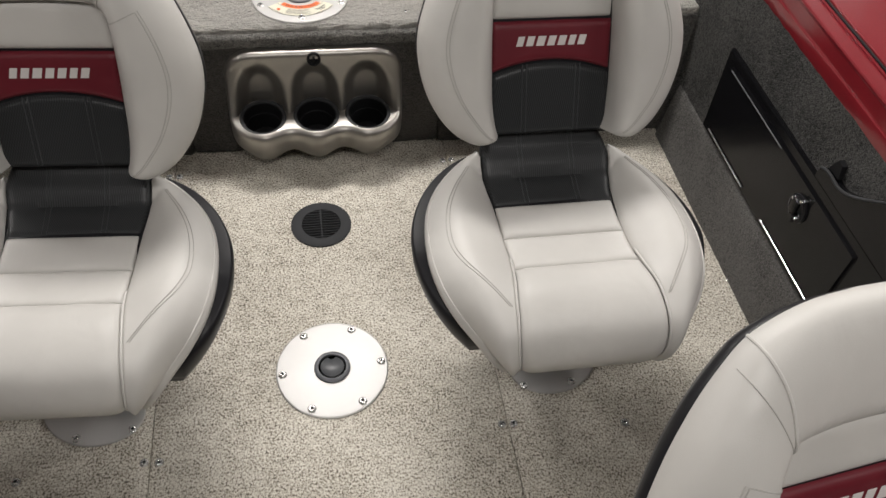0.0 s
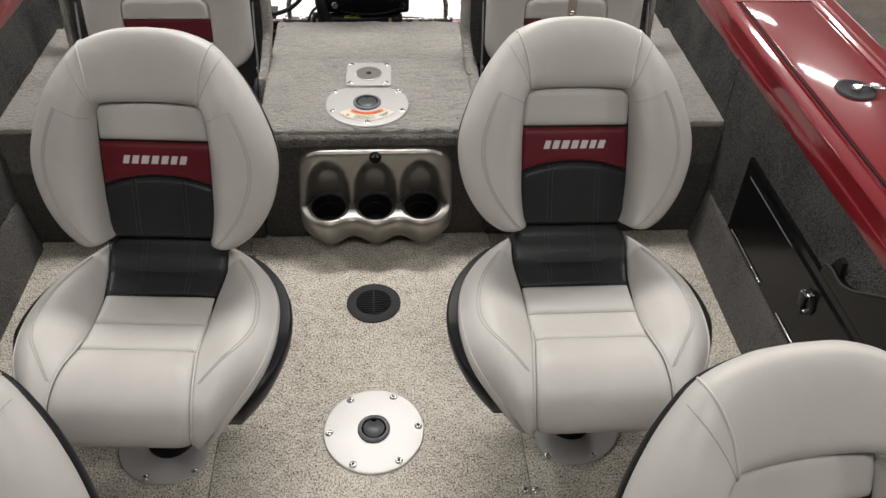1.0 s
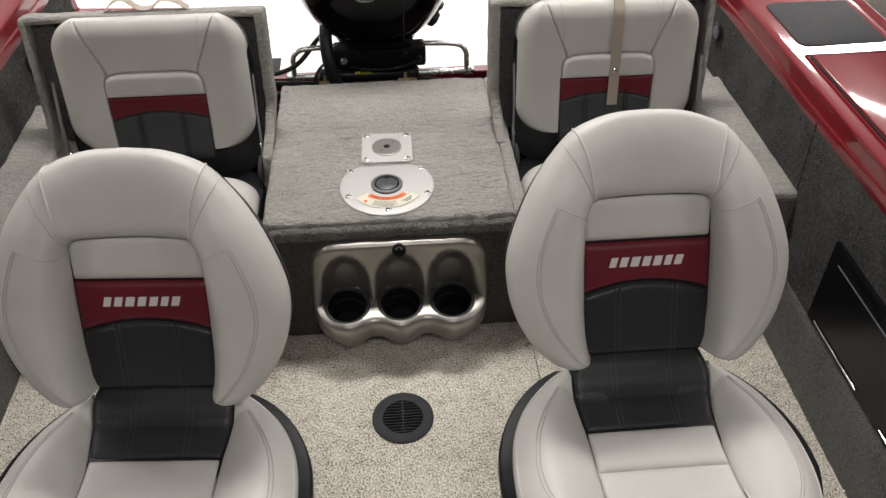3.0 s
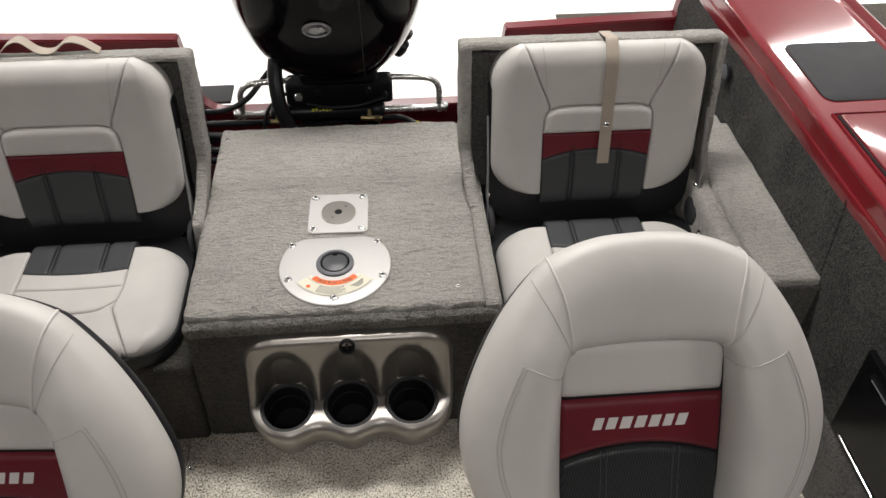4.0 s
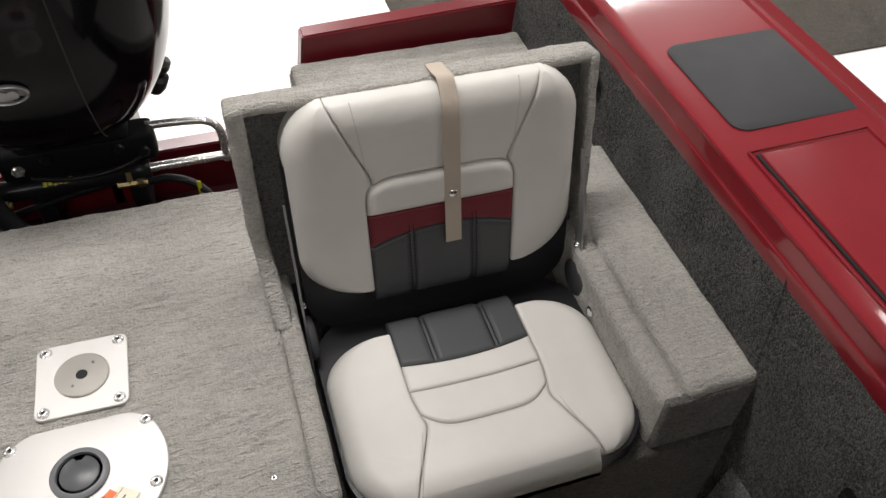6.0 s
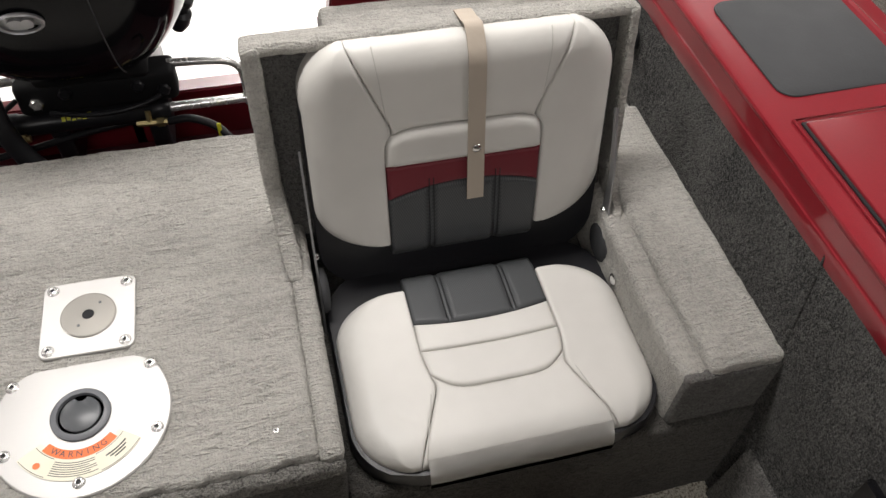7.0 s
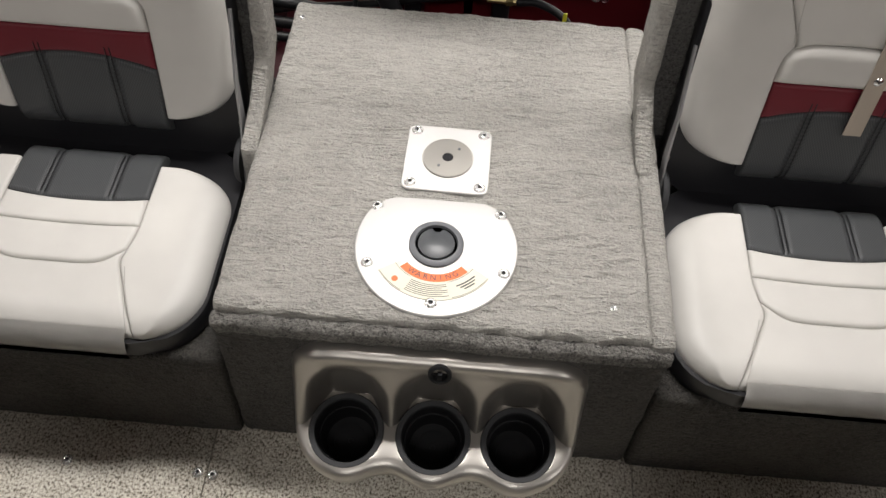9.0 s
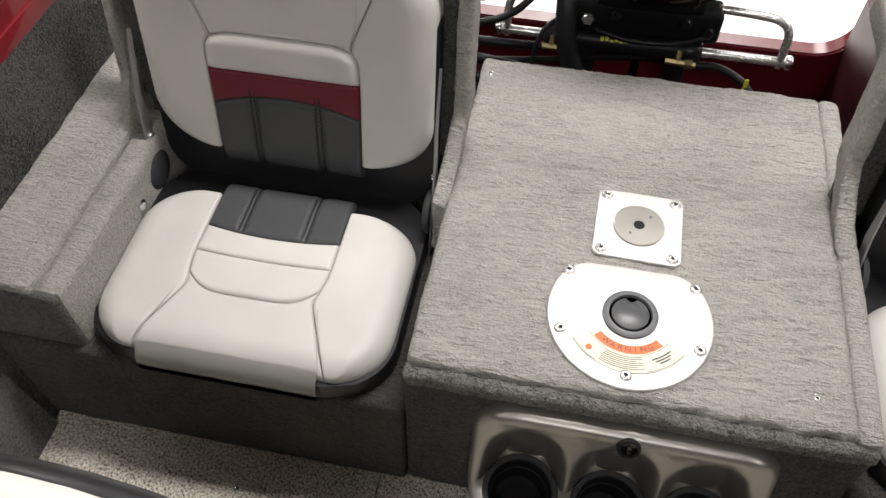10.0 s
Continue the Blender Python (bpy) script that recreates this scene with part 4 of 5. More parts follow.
def bucket_seat(label, fold=0.0):
    surf = lambda x, z, lift: back_surf(x, z, lift, fold)
    bolster_at = lambda u, w, extra=0.0: bolster_point(u, w, extra, fold)
    seat = thing("bucket_seat", label, "seat", "bucket seats")
    # backrest
    bm = bmesh.new()
    nu, nw = 110, 22
    us, ws = [i / nu for i in range(nu + 1)], spaced(nw, 0.5)
    rows = []
    for i, u in enumerate([-1] + us + [2]):
        uu = min(max(u, 0), 1)
        row = []
        if u in (-1, 2):
            row = [bolster_at(uu, w, -0.045) for w in [0] + ws + [1, 1]]
        else:
            row = [bolster_at(uu, 0, -0.03)] + [bolster_at(uu, w) for w in ws]
            e = bolster_at(uu, 1, -0.018)
            row.append(Vector((e.x * 0.992, e.y, e.z)))
            e = bolster_at(uu, 1, -0.026)
            row.append(Vector((e.x * 0.93, e.y, 0.62 + (e.z - 0.62) * 0.90)))
        rows.append(row)
    grid(bm, rows)
    bolster = part("bolster", bm, grey_vinyl, seat, "light grey padded vinyl bolster", 80)
    for side in (0, 1):
        way = lambda u: u if side == 0 else 1 - u
        ws = spaced(20, 0.3)
        # the welt beside the headrest, and the gusset seam that parts from it towards the top
        seam_line([bolster_at(way(0.386 + 0.018 * w + 0.010 * math.sin(math.pi * w)), w, 0.0010) for w in ws] + [bolster_at(way(0.404), 1, -d) for d in (0.006, 0.012, 0.018)], 0.0019, piping_grey, bolster, "piping", 6)
        seam_line([bolster_at(way(0.384 - 0.002 * w - 0.010 * w * w), w, 0.0002) for w in ws], 0.0008, stitch_grey, bolster, "stitching", 5)
        seam_line([bolster_at(way(0.318 - 0.012 * k / 12), 0.60 * k / 12, 0.0002) for k in range(13)], 0.0009, stitch_grey, bolster, "stitching", 5)
        for off in (0.0, 0.040):
            line = []
            for k in range(34):
                f = k / 33
                line.append(bolster_at(way(lerp(0.306, 0.040, f)), 0.60 + off + 0.07 * math.sin(math.pi * min(1.0, 1.3 * f)) - 0.30 * f ** 2.2, 0.0002))
            seam_line(line, 0.0009, stitch_grey, bolster, "stitching", 5)
    # inset
    arc = lambda x: 0.586 - 0.019 * (x / 0.1) ** 2
    bm = bmesh.new()
    panel(bm, lambda u, v: (lerp(-0.107, 0.107, u) * (1 - 0.10 * max(0, (v - 0.8) / 0.2) ** 2), lerp(0.6485, 0.718, v)), lambda x, z, l: surf(x, z, l - 0.010), 0.012, 0.016, 0.02, 24, 14)
    part("inset", bm, grey_vinyl, seat)
    bm = bmesh.new()
    panel(bm, lambda u, v: (lerp(-0.108, 0.108, u), lerp(arc(lerp(-0.1, 0.1, u)), 0.6475, v)), lambda x, z, l: surf(x, z, l - 0.010), 0.0115, 0.010, 0.02, 24, 14)
    band = part("band", bm, red_vinyl, seat, "dark red vinyl band across the backrest")
    wide = [0.0115, 0.0125, 0.0140, 0.0130, 0.0130, 0.0115, 0.0125]
    x = -0.064
    for w in wide:
        z0, z1, sl = 0.610, 0.6245, 0.0045
        q = [(x, z0), (x + w, z0), (x + w + sl, z1), (x + sl, z1)]
        bm = bmesh.new()
        bm.faces.new([bm.verts.new(surf(a, b, 0.0018)) for a, b in q])
        ext = bmesh.ops.extrude_face_region(bm, geom=list(bm.faces))
        bmesh.ops.translate(bm, verts=[v for v in ext["geom"] if isinstance(v, bmesh.types.BMVert)], vec=(0, -0.0005, 0))
        part("emblem", bm, silver_print, band, "plain silver emblem bar", smooth=False)
        x += w + 0.0055
    bm = bmesh.new()
    panel(bm, lambda u, v: (lerp(-0.108, 0.108, u), lerp(0.470, arc(lerp(-0.1, 0.1, u)) - 0.0012, v)), lambda x, z, l: surf(x, z, l - 0.010), 0.011, 0.012, 0.02, 24, 20)
    carbon_part = part("lumbar", bm, carbon, seat, "black carbon-weave vinyl lumbar panel")
    for x in (-0.052, -0.044, 0.044, 0.052):
        seam_line([surf(x, z, 0.0014) for z in [0.474 + 0.009 * k for k in range(13)]], 0.0009, dark_stitch, carbon_part, "stitching", 5)
    # rear shell
    bm = bmesh.new()
    rows = []
    for g, d in ((0.86, -0.006), (0.975, -0.012), (1.0, -0.020), (0.995, -0.032), (0.95, -0.046), (0.80, -0.056), (0.52, -0.061), (0.2, -0.063)):
        rows.append([surf(x * g, 0.61 + (z - 0.61) * g * (0.968 if z > 0.61 else 1.0), d) for x, z in PATH_OUT])
    grid(bm, rows, wrap=True, cap0=True, cap1=True)
    part("back_shell", bm, black_shell, seat, "black moulded plastic rear shell", 60)
    # cushion
    flip = lambda p, side: Vector((p.x * side, p.y, p.z))
    for side in (-1, 1):
        bm = bmesh.new()
        rows = []
        for k in range(65):
            t = k / 64
            out = rim_at(t)[1]
            row = [side_pad(t, 0, -0.02)] + [side_pad(t, u) for u in spaced(20, 0.5)]
            p = row[-1]
            row += [p + out * 0.0035 + Vector((0, 0, -0.006)), p + out * 0.003 + Vector((0, 0, -0.018)), p - out * 0.006 + Vector((0, 0, -0.026)), p - out * 0.03 + Vector((0, 0, -0.028))]
            rows.append([flip(q, side) for q in row])
        first = [p + Vector((0, 0.006, -0.03)) for p in rows[0]]
        grid(bm, [first] + rows)
        bol = part("side_bolster", bm, grey_vinyl, seat, "light grey padded vinyl side bolster", 80)
        for off in (0.0, 0.045):
            line = []
            for k in range(36):
                t = 0.10 + 0.55 * k / 35
                u = 0.55 + off + 0.16 * math.sin(math.pi * k / 35) - 0.45 * max(0, (k - 20) / 15) ** 2
                line.append(flip(side_pad(t, u, 0.0003), side))
            seam_line(line, 0.0009, stitch_grey, bol, "stitching", 5)
        seam_line([flip(side_pad(0.02 + 0.72 * k / 40, 0.985, 0.0005), side) for k in range(41)], 0.0014, piping_grey, bol)
        seam_line([flip(side_pad(0.45 + 0.53 * k / 30, 0.004, 0.0035), side) for k in range(31)], 0.0020, piping_grey, bol)
    cuts = (0.0, S_DARK, S_MID, S_FRONT, S_END)
    for k, (a, b) in enumerate(zip(cuts, cuts[1:])):
        bm = bmesh.new()
        def pattern(u, v, a=a, b=b):
            s = lerp(a + 0.0004, b - 0.0004, v)
            return (lerp(-1, 1, u) * (W_SEAM(s) - 0.001), s)
        last = k == len(cuts) - 2
        panel(bm, pattern, cushion_surf, 0.007 if not last else 0.012, 0.014 if not last else 0.03, 0.02, 26, 34 if last else 16)
        part(("rear_panel", "centre_panel", "centre_panel", "front_roll")[k], bm, carbon if k < 1 else grey_vinyl, seat, "black carbon-weave vinyl panel" if k < 1 else "")
    for x in (-0.052, -0.044, 0.044, 0.052):
        seam_line([cushion_surf(x, 0.006 + (S_DARK - 0.010) * k / 20, 0.0066) for k in range(21)], 0.0009, dark_stitch, seat, "stitching", 5)
    # black pan under the cushion
    bm = bmesh.new()
    outline = []
    for k in range(49):
        t = 0.66 * k / 48
        p, out = rim_at(t)
        flare = 0.025 * edge_round(k + 5, 14) * (1 - max(0.0, (k - 24) / 24) ** 2) - 0.012 * max(0.0, (k - 30) / 18)
        outline.append((p, out, flare, 0.012 + 0.034 * max(0.0, (k - 30) / 18)))
    rows = []
    for e, drop in ((-0.040, -0.012), (-0.030, -0.006), (-0.004, 0.0), (0.0, 0.004), (0.0015, 0.014), (-0.001, 0.034), (-0.010, 0.056), (-0.028, 0.076), (-0.06, 0.09)):
        half = [(p + out * (flare + e) + Vector((0, 0, -low - drop))) for p, out, flare, low in outline]
        for v in half:
            v.z = max(v.z, 0.252)
        rows.append([Vector((-v.x, v.y, v.z)) for v in half] + half[::-1])
    grid(bm, rows, wrap=True, cap0=True, cap1=True)
    part("seat_pan", bm, black_shell, seat, "black plastic seat pan", 60)
    # hinge block between cushion and back
    bm = bmesh.new()
    rbox(bm, -0.100, 0.100, -0.105, -0.03, 0.30, 0.415, 0.02)
    part("hinge", bm, black_shell, seat)
    # pedestal
    bm = bmesh.new()
    lathe(bm, [(0.030, 0.036), (0.030, 0.20), (0.05, 0.205), (0.05, 0.255)], (0.0, -0.23, 0), 32)
    part("pedestal", bm, black_plastic, seat, "black seat pedestal post")
    bm = bmesh.new()
    rbox(bm, -0.10, 0.10, -0.36, -0.10, 0.228, 0.268, 0.006)
    part("slide", bm, black_shell, seat)
    return seat


SEAT_LABEL = "light grey vinyl bucket seat with dark red band on a pedestal"
seat_a = bucket_seat(SEAT_LABEL)
seat_a.matrix_basis = pose(0.421, -0.440, -0.004, 0, 0, 0.0)
for m in (pose(0.522, -1.284, -0.004, 0, 0, 7.0), pose(-0.517, -1.243, -0.004, 0, 0, -7.9)):
    copy_thing(seat_a, m)
bucket_seat(SEAT_LABEL, 6.8).matrix_basis = pose(-0.395, -0.421, -0.023, 0, 0, -3.8)
for x, y, turn in ((0.448, -0.692, 90), (-0.440, -0.700, -90), (0.56, -1.50, 90), (-0.56, -1.45, -90)):
    base = d_plate("pedestal_plate", "brushed steel pedestal plate under a bucket seat on the floor", pose(x, y, 0.0003, 0, 0, turn))
    bm = bmesh.new()
    lathe(bm, [(0.052, 0.005), (0.050, 0.012), (0.040, 0.016), (0.038, 0.060), (0.031, 0.062)], n=32)
    part("post_socket", bm, black_plastic, base, "black pedestal post socket")


# ---- jump seats ----
JW = 0.232


def jump_shape(L, corner):
    def half(v):
        d = min(v, L - v)
        if d < corner:
            return JW - corner + math.sqrt(max(0.0, corner ** 2 - (corner - d) ** 2))
        return JW
    return half


def jump_pad(thing_ob, L, layout, lay):
    """Cushion of a fold-down seat, sewn from panels. lay(x, v, lift) places the pattern."""
    half = layout["half"]
    def surf(x, v, lift):
        d = min(half(v) - abs(x) if abs(x) > 0.126 else 1.0, v + 0.004, L - v + 0.004)
        dome = 0.030 * edge_round(d, 0.045) - 0.03
        return lay(x, v, dome + lift)
    seam, mid = layout["seam"], layout["mid"]
    made = []
    for side in (-1, 1):
        bm = bmesh.new()
        def q(u, v, side=side):
            vv = lerp(layout["wing"][0], layout["wing"][1], v)
            return (side * lerp(seam(vv) + 0.0006, half(vv), u), vv)
        panel(bm, q, surf, 0.0038, 0.0055, 0.03, 26, 40, (1, 0, 0, 0))
        made.append(part("side_panel", bm, grey_vinyl, thing_ob, "", 75))
    for nm, mat, lo, hi, label in mid:
        bm = bmesh.new()
        def q(u, v, lo=lo, hi=hi):
            x0 = lerp(-1, 1, u)
            a, b = lo(x0), hi(x0)
            vv = lerp(a, b, v)
            return (x0 * (seam(vv) - 0.0006), vv)
        pleat = mat is not grey_vinyl and nm != "band"
        panel(bm, q, (lambda x, v, l: surf(x, v, l - 0.006 * math.exp(-((abs(x) - 0.053) / 0.0055) ** 2))) if pleat else surf, 0.0105 if nm == "inset" else 0.0042, 0.016 if nm == "inset" else 0.006, 0.03, 60 if pleat else 30, 14)
        made.append(part(nm, bm, mat, thing_ob, label, 75))
    return surf, made


def jump_seat(s, label):
    seat = thing("folding_seat", label, "seat", "folding seats")
    cx = CX + s * 0.567
    # black board with the bottom cushion on it
    bm = bmesh.new()
    half = jump_shape(0.375, 0.088)
    vs = [0.375 * k / 30 for k in range(31)]
    ring = [(-half(v) * 1.03, v - 0.012) for v in vs] + [(half(v) * 1.03, v - 0.012) for v in vs[::-1]]
    grid(bm, [[(cx + x * g, y, z) for x, y in ring] for g, z in ((0.99, 0.222), (1.0, 0.226), (1.0, 0.248), (0.985, 0.256))], wrap=True, cap0=True, cap1=True)
    cushion = part("cushion", bm, black_shell, seat, "black board under a light grey vinyl cushion")
    def lay(x, v, lift):
        return Vector((cx + x, v - 0.004, 0.278 + lift + 0.012 * v))
    seam = table([-0.01, 0.0, 0.06, 0.104, 0.114, 0.128, 0.165, 0.22, 0.30, 0.32], [0.150, 0.148, 0.122, 0.103, 0.101, 0.104, 0.110, 0.110, 0.110, 0.110])
    layout = dict(seam=seam, wing=(0.0, 0.289), mid=[
        ("front_panel", grey_vinyl, lambda x: -0.0, lambda x: 0.1015 + 0.030 * abs(x) ** 5, ""),
        ("centre_panel", grey_vinyl, lambda x: 0.1030 + 0.030 * abs(x) ** 5, lambda x: 0.170 + 0.004 * x * x, ""),
        ("centre_panel", grey_vinyl, lambda x: 0.1712 + 0.004 * x * x, lambda x: 0.214 + 0.010 * x * x, ""),
        ("rear_panel", carbon_grey, lambda x: 0.2152 + 0.010 * x * x, lambda x: 0.326, "black carbon-weave vinyl panel")])
    layout["half"] = lambda v: JW - 0.088 + 0.088 * edge_round(v + 0.002, 0.088) - 0.070 * (1 - edge_round(0.291 - v, 0.070))
    surf, made = jump_pad(cushion, 0.326, layout, lay)
    for side in (-1, 1):
        seam_line([surf(side * (0.112 + 0.028 * k / 12), 0.100 - 0.098 * k / 12, 0.0042) for k in range(13)], 0.0008, stitch_grey, cushion, "stitching", 5)
    for x in (-0.056, -0.049, 0.049, 0.056):
        seam_line([surf(x, 0.222 + 0.085 * k / 12, 0.0047) for k in range(13)], 0.0008, black_shell, cushion, "stitching", 5)
    bm = bmesh.new()
    rows = []
    for z, dy in ((0.2738, 0.0105), (0.2690, 0.003), (0.261, -0.006), (0.250, -0.0125), (0.237, -0.0155), (0.223, -0.0155)):
        rows.append([(cx + x, dy - 0.004, z) for x in [-0.138 + 0.276 * k / 20 for k in range(21)]])
    grid(bm, rows)
    bmesh.ops.solidify(bm, geom=list(bm.faces), thickness=-0.004)
    part("front_flap", bm, grey_vinyl, cushion)
    # carpeted lid standing open, with the backrest in it
    lean = pose(0, 0.372, 0.332, -11, 0, 0)
    xa, xb = (CX + 0.268, CX + 0.842) if s > 0 else (CX - 0.284, CX - 0.866)
    xa, xb = min(xa, xb), max(xa, xb)
    lid = thing("seat_lid", "grey carpeted lid standing open behind the folding seat", "lid", "seat lids")
    def carpet_bar(name, lo, hi, r=0.011, foot=0.0, mat=deck_carpet):
        bm = bmesh.new()
        fuzzy_box(bm, lo, hi, r, 0.009, 0.0015, 75)
        for v in bm.verts:
            low = min(1.2, max(0.0, 0.11 - v.co.z) / 0.10)
            v.co.x += foot * low * 0.010
            v.co.y -= abs(foot) * low * low * 0.060
        bmesh.ops.transform(bm, matrix=lean, verts=bm.verts)
        return part(name, bm, mat, lid)
    # inner board takes a darker carpet, for the shade inside the open lid
    carpet_bar("board", (xa + 0.012, 0.038, -0.01), (xb - 0.012, 0.056, 0.324), 0.008, 0.0, foot_and_shade_carpet)
    wa, wb = (0.026, 0.016) if s > 0 else (0.016, 0.026)
    carpet_bar("rim", (xa, 0.004, -0.008), (xa + wa, 0.058, 0.336), 0.0075, 1)
    carpet_bar("rim", (xb - wb, 0.004, -0.008 if s > 0 else -0.11), (xb, 0.058, 0.336), 0.0075, -1)
    carpet_bar("rim", (xa + 0.006, 0.008, 0.319), (xb - 0.006, 0.057, 0.338), 0.009)
    bm = bmesh.new()
    half_b = jump_shape(0.402, 0.080)
    vb = [0.402 * k / 34 for k in range(35)]
    ring = [(-half_b(v) * 1.03, v - 0.092) for v in vb] + [(half_b(v) * 1.03, v - 0.092) for v in vb[::-1]]
    rows = [[lean @ Vector((cx + x * g, y, z)) for x, z in ring] for g, y in ((0.96, 0.036), (0.98, 0.030), (0.98, -0.002), (0.97, -0.008))]
    grid(bm, rows, wrap=True, cap0=True, cap1=True)
    back = part("backrest", bm, black_shell, seat, "black board behind a light grey vinyl back cushion")
    def lay_back(x, v, lift):
        return lean @ Vector((cx + x, 0.005 - lift - 0.034, v - 0.035))
    seam_b = table([-0.02, 0.16, 0.19, 0.219, 0.231, 0.238, 0.285, 0.34, 0.38], [0.118, 0.120, 0.120, 0.118, 0.112, 0.108, 0.128, 0.152, 0.168])
    arc = lambda x: 0.139 - 0.021 * x * x
    layout = dict(seam=seam_b, wing=(0.034, 0.368), mid=[
        ("lumbar", carbon_grey, lambda x: -0.018, arc, "pleated charcoal vinyl panel"),
        ("band", red_vinyl, lambda x: arc(x) + 0.001, lambda x: 0.179, "dark red vinyl band"),
        ("inset", grey_vinyl, lambda x: 0.180, lambda x: 0.241 - 0.010 * x ** 8, ""),
        ("top_panel", grey_vinyl, lambda x: 0.2418 - 0.010 * x ** 8, lambda x: 0.368, "")])
    layout["half"] = lambda v: JW - 0.082 + 0.082 * edge_round(min(v - 0.031, 0.371 - v), 0.082)
    surf_b, made = jump_pad(back, 0.368, layout, lay_back)
    for x in (-0.056, -0.049, 0.049, 0.056):
        seam_line([surf_b(x, 0.012 + 0.14 * k / 12, 0.0047) for k in range(13)], 0.0008, black_shell, back, "stitching", 5)
    for side in (-1, 1):
        seam_line([surf_b(side * lerp(0.114, 0.128, k / 14), lerp(0.242, 0.367, k / 14), 0.0042) for k in range(15)], 0.0008, stitch_grey, back, "stitching", 5)
    # folding hinges
    for side in (-1, 1):
        hx = cx + side * (JW + 0.006)
        b2 = bmesh.new()
        poly = [(0.270, 0.215), (0.285, 0.212), (0.345, 0.345), (0.352, 0.42), (0.388, 0.52), (0.380, 0.525), (0.340, 0.43), (0.325, 0.36)]
        for x in (hx + side * 0.002, hx + side * 0.005):
            b2.faces.new([b2.verts.new((x, y, z)) for y, z in poly])
        b2.verts.ensure_lookup_table()
        n = len(poly)
        for k in range(n):
            b2.faces.new((b2.verts[k], b2.verts[(k + 1) % n], b2.verts[n + (k + 1) % n], b2.verts[n + k]))
        hinge = part("hinge", b2, hinge_steel, seat, "grey steel folding hinge", smooth=False)
        b2 = bmesh.new()
        lathe(b2, [(0.001, 0.010), (0.022, 0.009), (0.033, 0.006), (0.037, 0.001), (0.037, -0.004), (0.001, -0.004)], n=32, m=pose(hx - side * 0.002, 0.312, 0.288, 0, -90 * side, 0))
        part("cover", b2, dark_rubber, hinge, "dark grey plastic hinge cover")
        b2 = bmesh.new()
        lathe(b2, [(0.006, 0.0), (0.006, 0.003), (0.004, 0.005), (0.001, 0.005)], n=12, m=pose(hx + side * 0.002, 0.335, 0.345, 0, -90 * side, 0))
        part("rivet", b2, chrome, hinge)
    return lean, cx, surf_b


lean_r, cx_r, surf_r = jump_seat(1, "light grey vinyl folding seat with dark red band on its bench")
lean_l, cx_l, _ = jump_seat(-1, "light grey vinyl folding seat with dark red band on its bench")

# strap hanging over the starboard backrest
strap = thing("strap", "beige webbing strap with a snap hanging over the seat back", "strap")
bm = bmesh.new()
pts = [lean_r @ Vector((0.588, 0.045, 0.342)), lean_r @ Vector((0.588, 0.008, 0.3435)), lean_r @ Vector((0.588, -0.014, 0.345))]
for v in (0.358, 0.340, 0.31, 0.27, 0.22, 0.18, 0.15, 0.108):
    p = surf_r(0.588 - cx_r, v, 0.011)
    pts.append(p)
fine = smooth_path(pts, 5)
ribbon(bm, fine, 0.026, 0.0022)
part("webbing", bm, strap_web, strap)
bm = bmesh.new()
p = surf_r(0.588 - cx_r, 0.200, 0.0125)
lathe(bm, [(0.0065, 0), (0.0065, 0.002), (0.004, 0.0038), (0.001, 0.004)], n=16, m=Matrix.Translation(p) @ pose(0, 0, 0, 79, 0, 0))
part("snap", bm, chrome, strap, "chrome snap button")
loop = thing("strap", "beige webbing strap folded over the top of the lid", "strap")
bm = bmesh.new()
pts = [lean_l @ Vector((cx_l + x, 0.035, 0.340 + z)) for x, z in ((-0.10, 0.0), (-0.075, 0.022), (-0.05, 0.028), (-0.02, 0.006), (0.01, 0.004), (0.04, 0.024), (0.07, 0.020), (0.10, 0.0))]
rows = []
for p in smooth_path(pts, 5):
    rows.append([p + Vector((0, -0.013, 0)), p + Vector((0, 0.013, 0)), p + Vector((0, 0.013, 0.002)), p + Vector((0, -0.013, 0.002))])
grid(bm, rows, wrap=True, cap0=True, cap1=True)
part("webbing", bm, strap_web, loop)

# ---- starboard storage door and pocket ----
door = thing("storage_door", "black plastic storage door with a chrome latch in the carpeted side", "storage door")
def wall_x(z):
    return CX + 0.9475 + 0.02 * (z - 0.3)


def side_slab(y0, y1, z0, z1, d0, d1, slant=0.0, r=0.003):
    bm = bmesh.new()
    rbox(bm, 0, 1, 0, 1, 0, 1, 0)
    for v in bm.verts:
        z = lerp(z0, z1, v.co.z)
        v.co = (wall_x(z) - lerp(d0, d1, 1 - v.co.x), lerp(y0, y1, v.co.y) + slant * (v.co.z if v.co.y > 0.5 else 0), z)
    bmesh.ops.bevel(bm, geom=list(bm.edges), offset=r, segments=2, affect="EDGES")
    return bm


part("surround", side_slab(-1.35, -0.205, 0.168, 0.382, -0.03, 0.006, 0.012), door_black, door)
part("door", side_slab(-0.80, -0.235, 0.196, 0.360, 0.0, 0.012, 0.010, 0.005), door_black, door)
for ya, yb in ((-0.437, -0.239), (-0.78, -0.539)):
    bm = bmesh.new()
    tube(bm, [(wall_x(0.182) - 0.008, ya, 0.182), (wall_x(0.182) - 0.008, yb, 0.182)], 0.0022, 8)
    part("trim_bar", bm, chrome, door, "thin chrome trim bar")
bm = bmesh.new()
tube(bm, [(wall_x(0.355) - 0.0125, -0.50, 0.353), (wall_x(0.355) - 0.0125, -0.24, 0.353)], 0.0012, 6)
part("edge_bead", bm, grey_plastic, door)
lat = bmesh.new()
lathe(lat, [(0.030, 0.0), (0.030, 0.004), (0.024, 0.006), (0.020, 0.004), (0.001, 0.004)], n=28, m=pose(wall_x(0.30) - 0.012, -0.622, 0.305, 0, -90, 0))
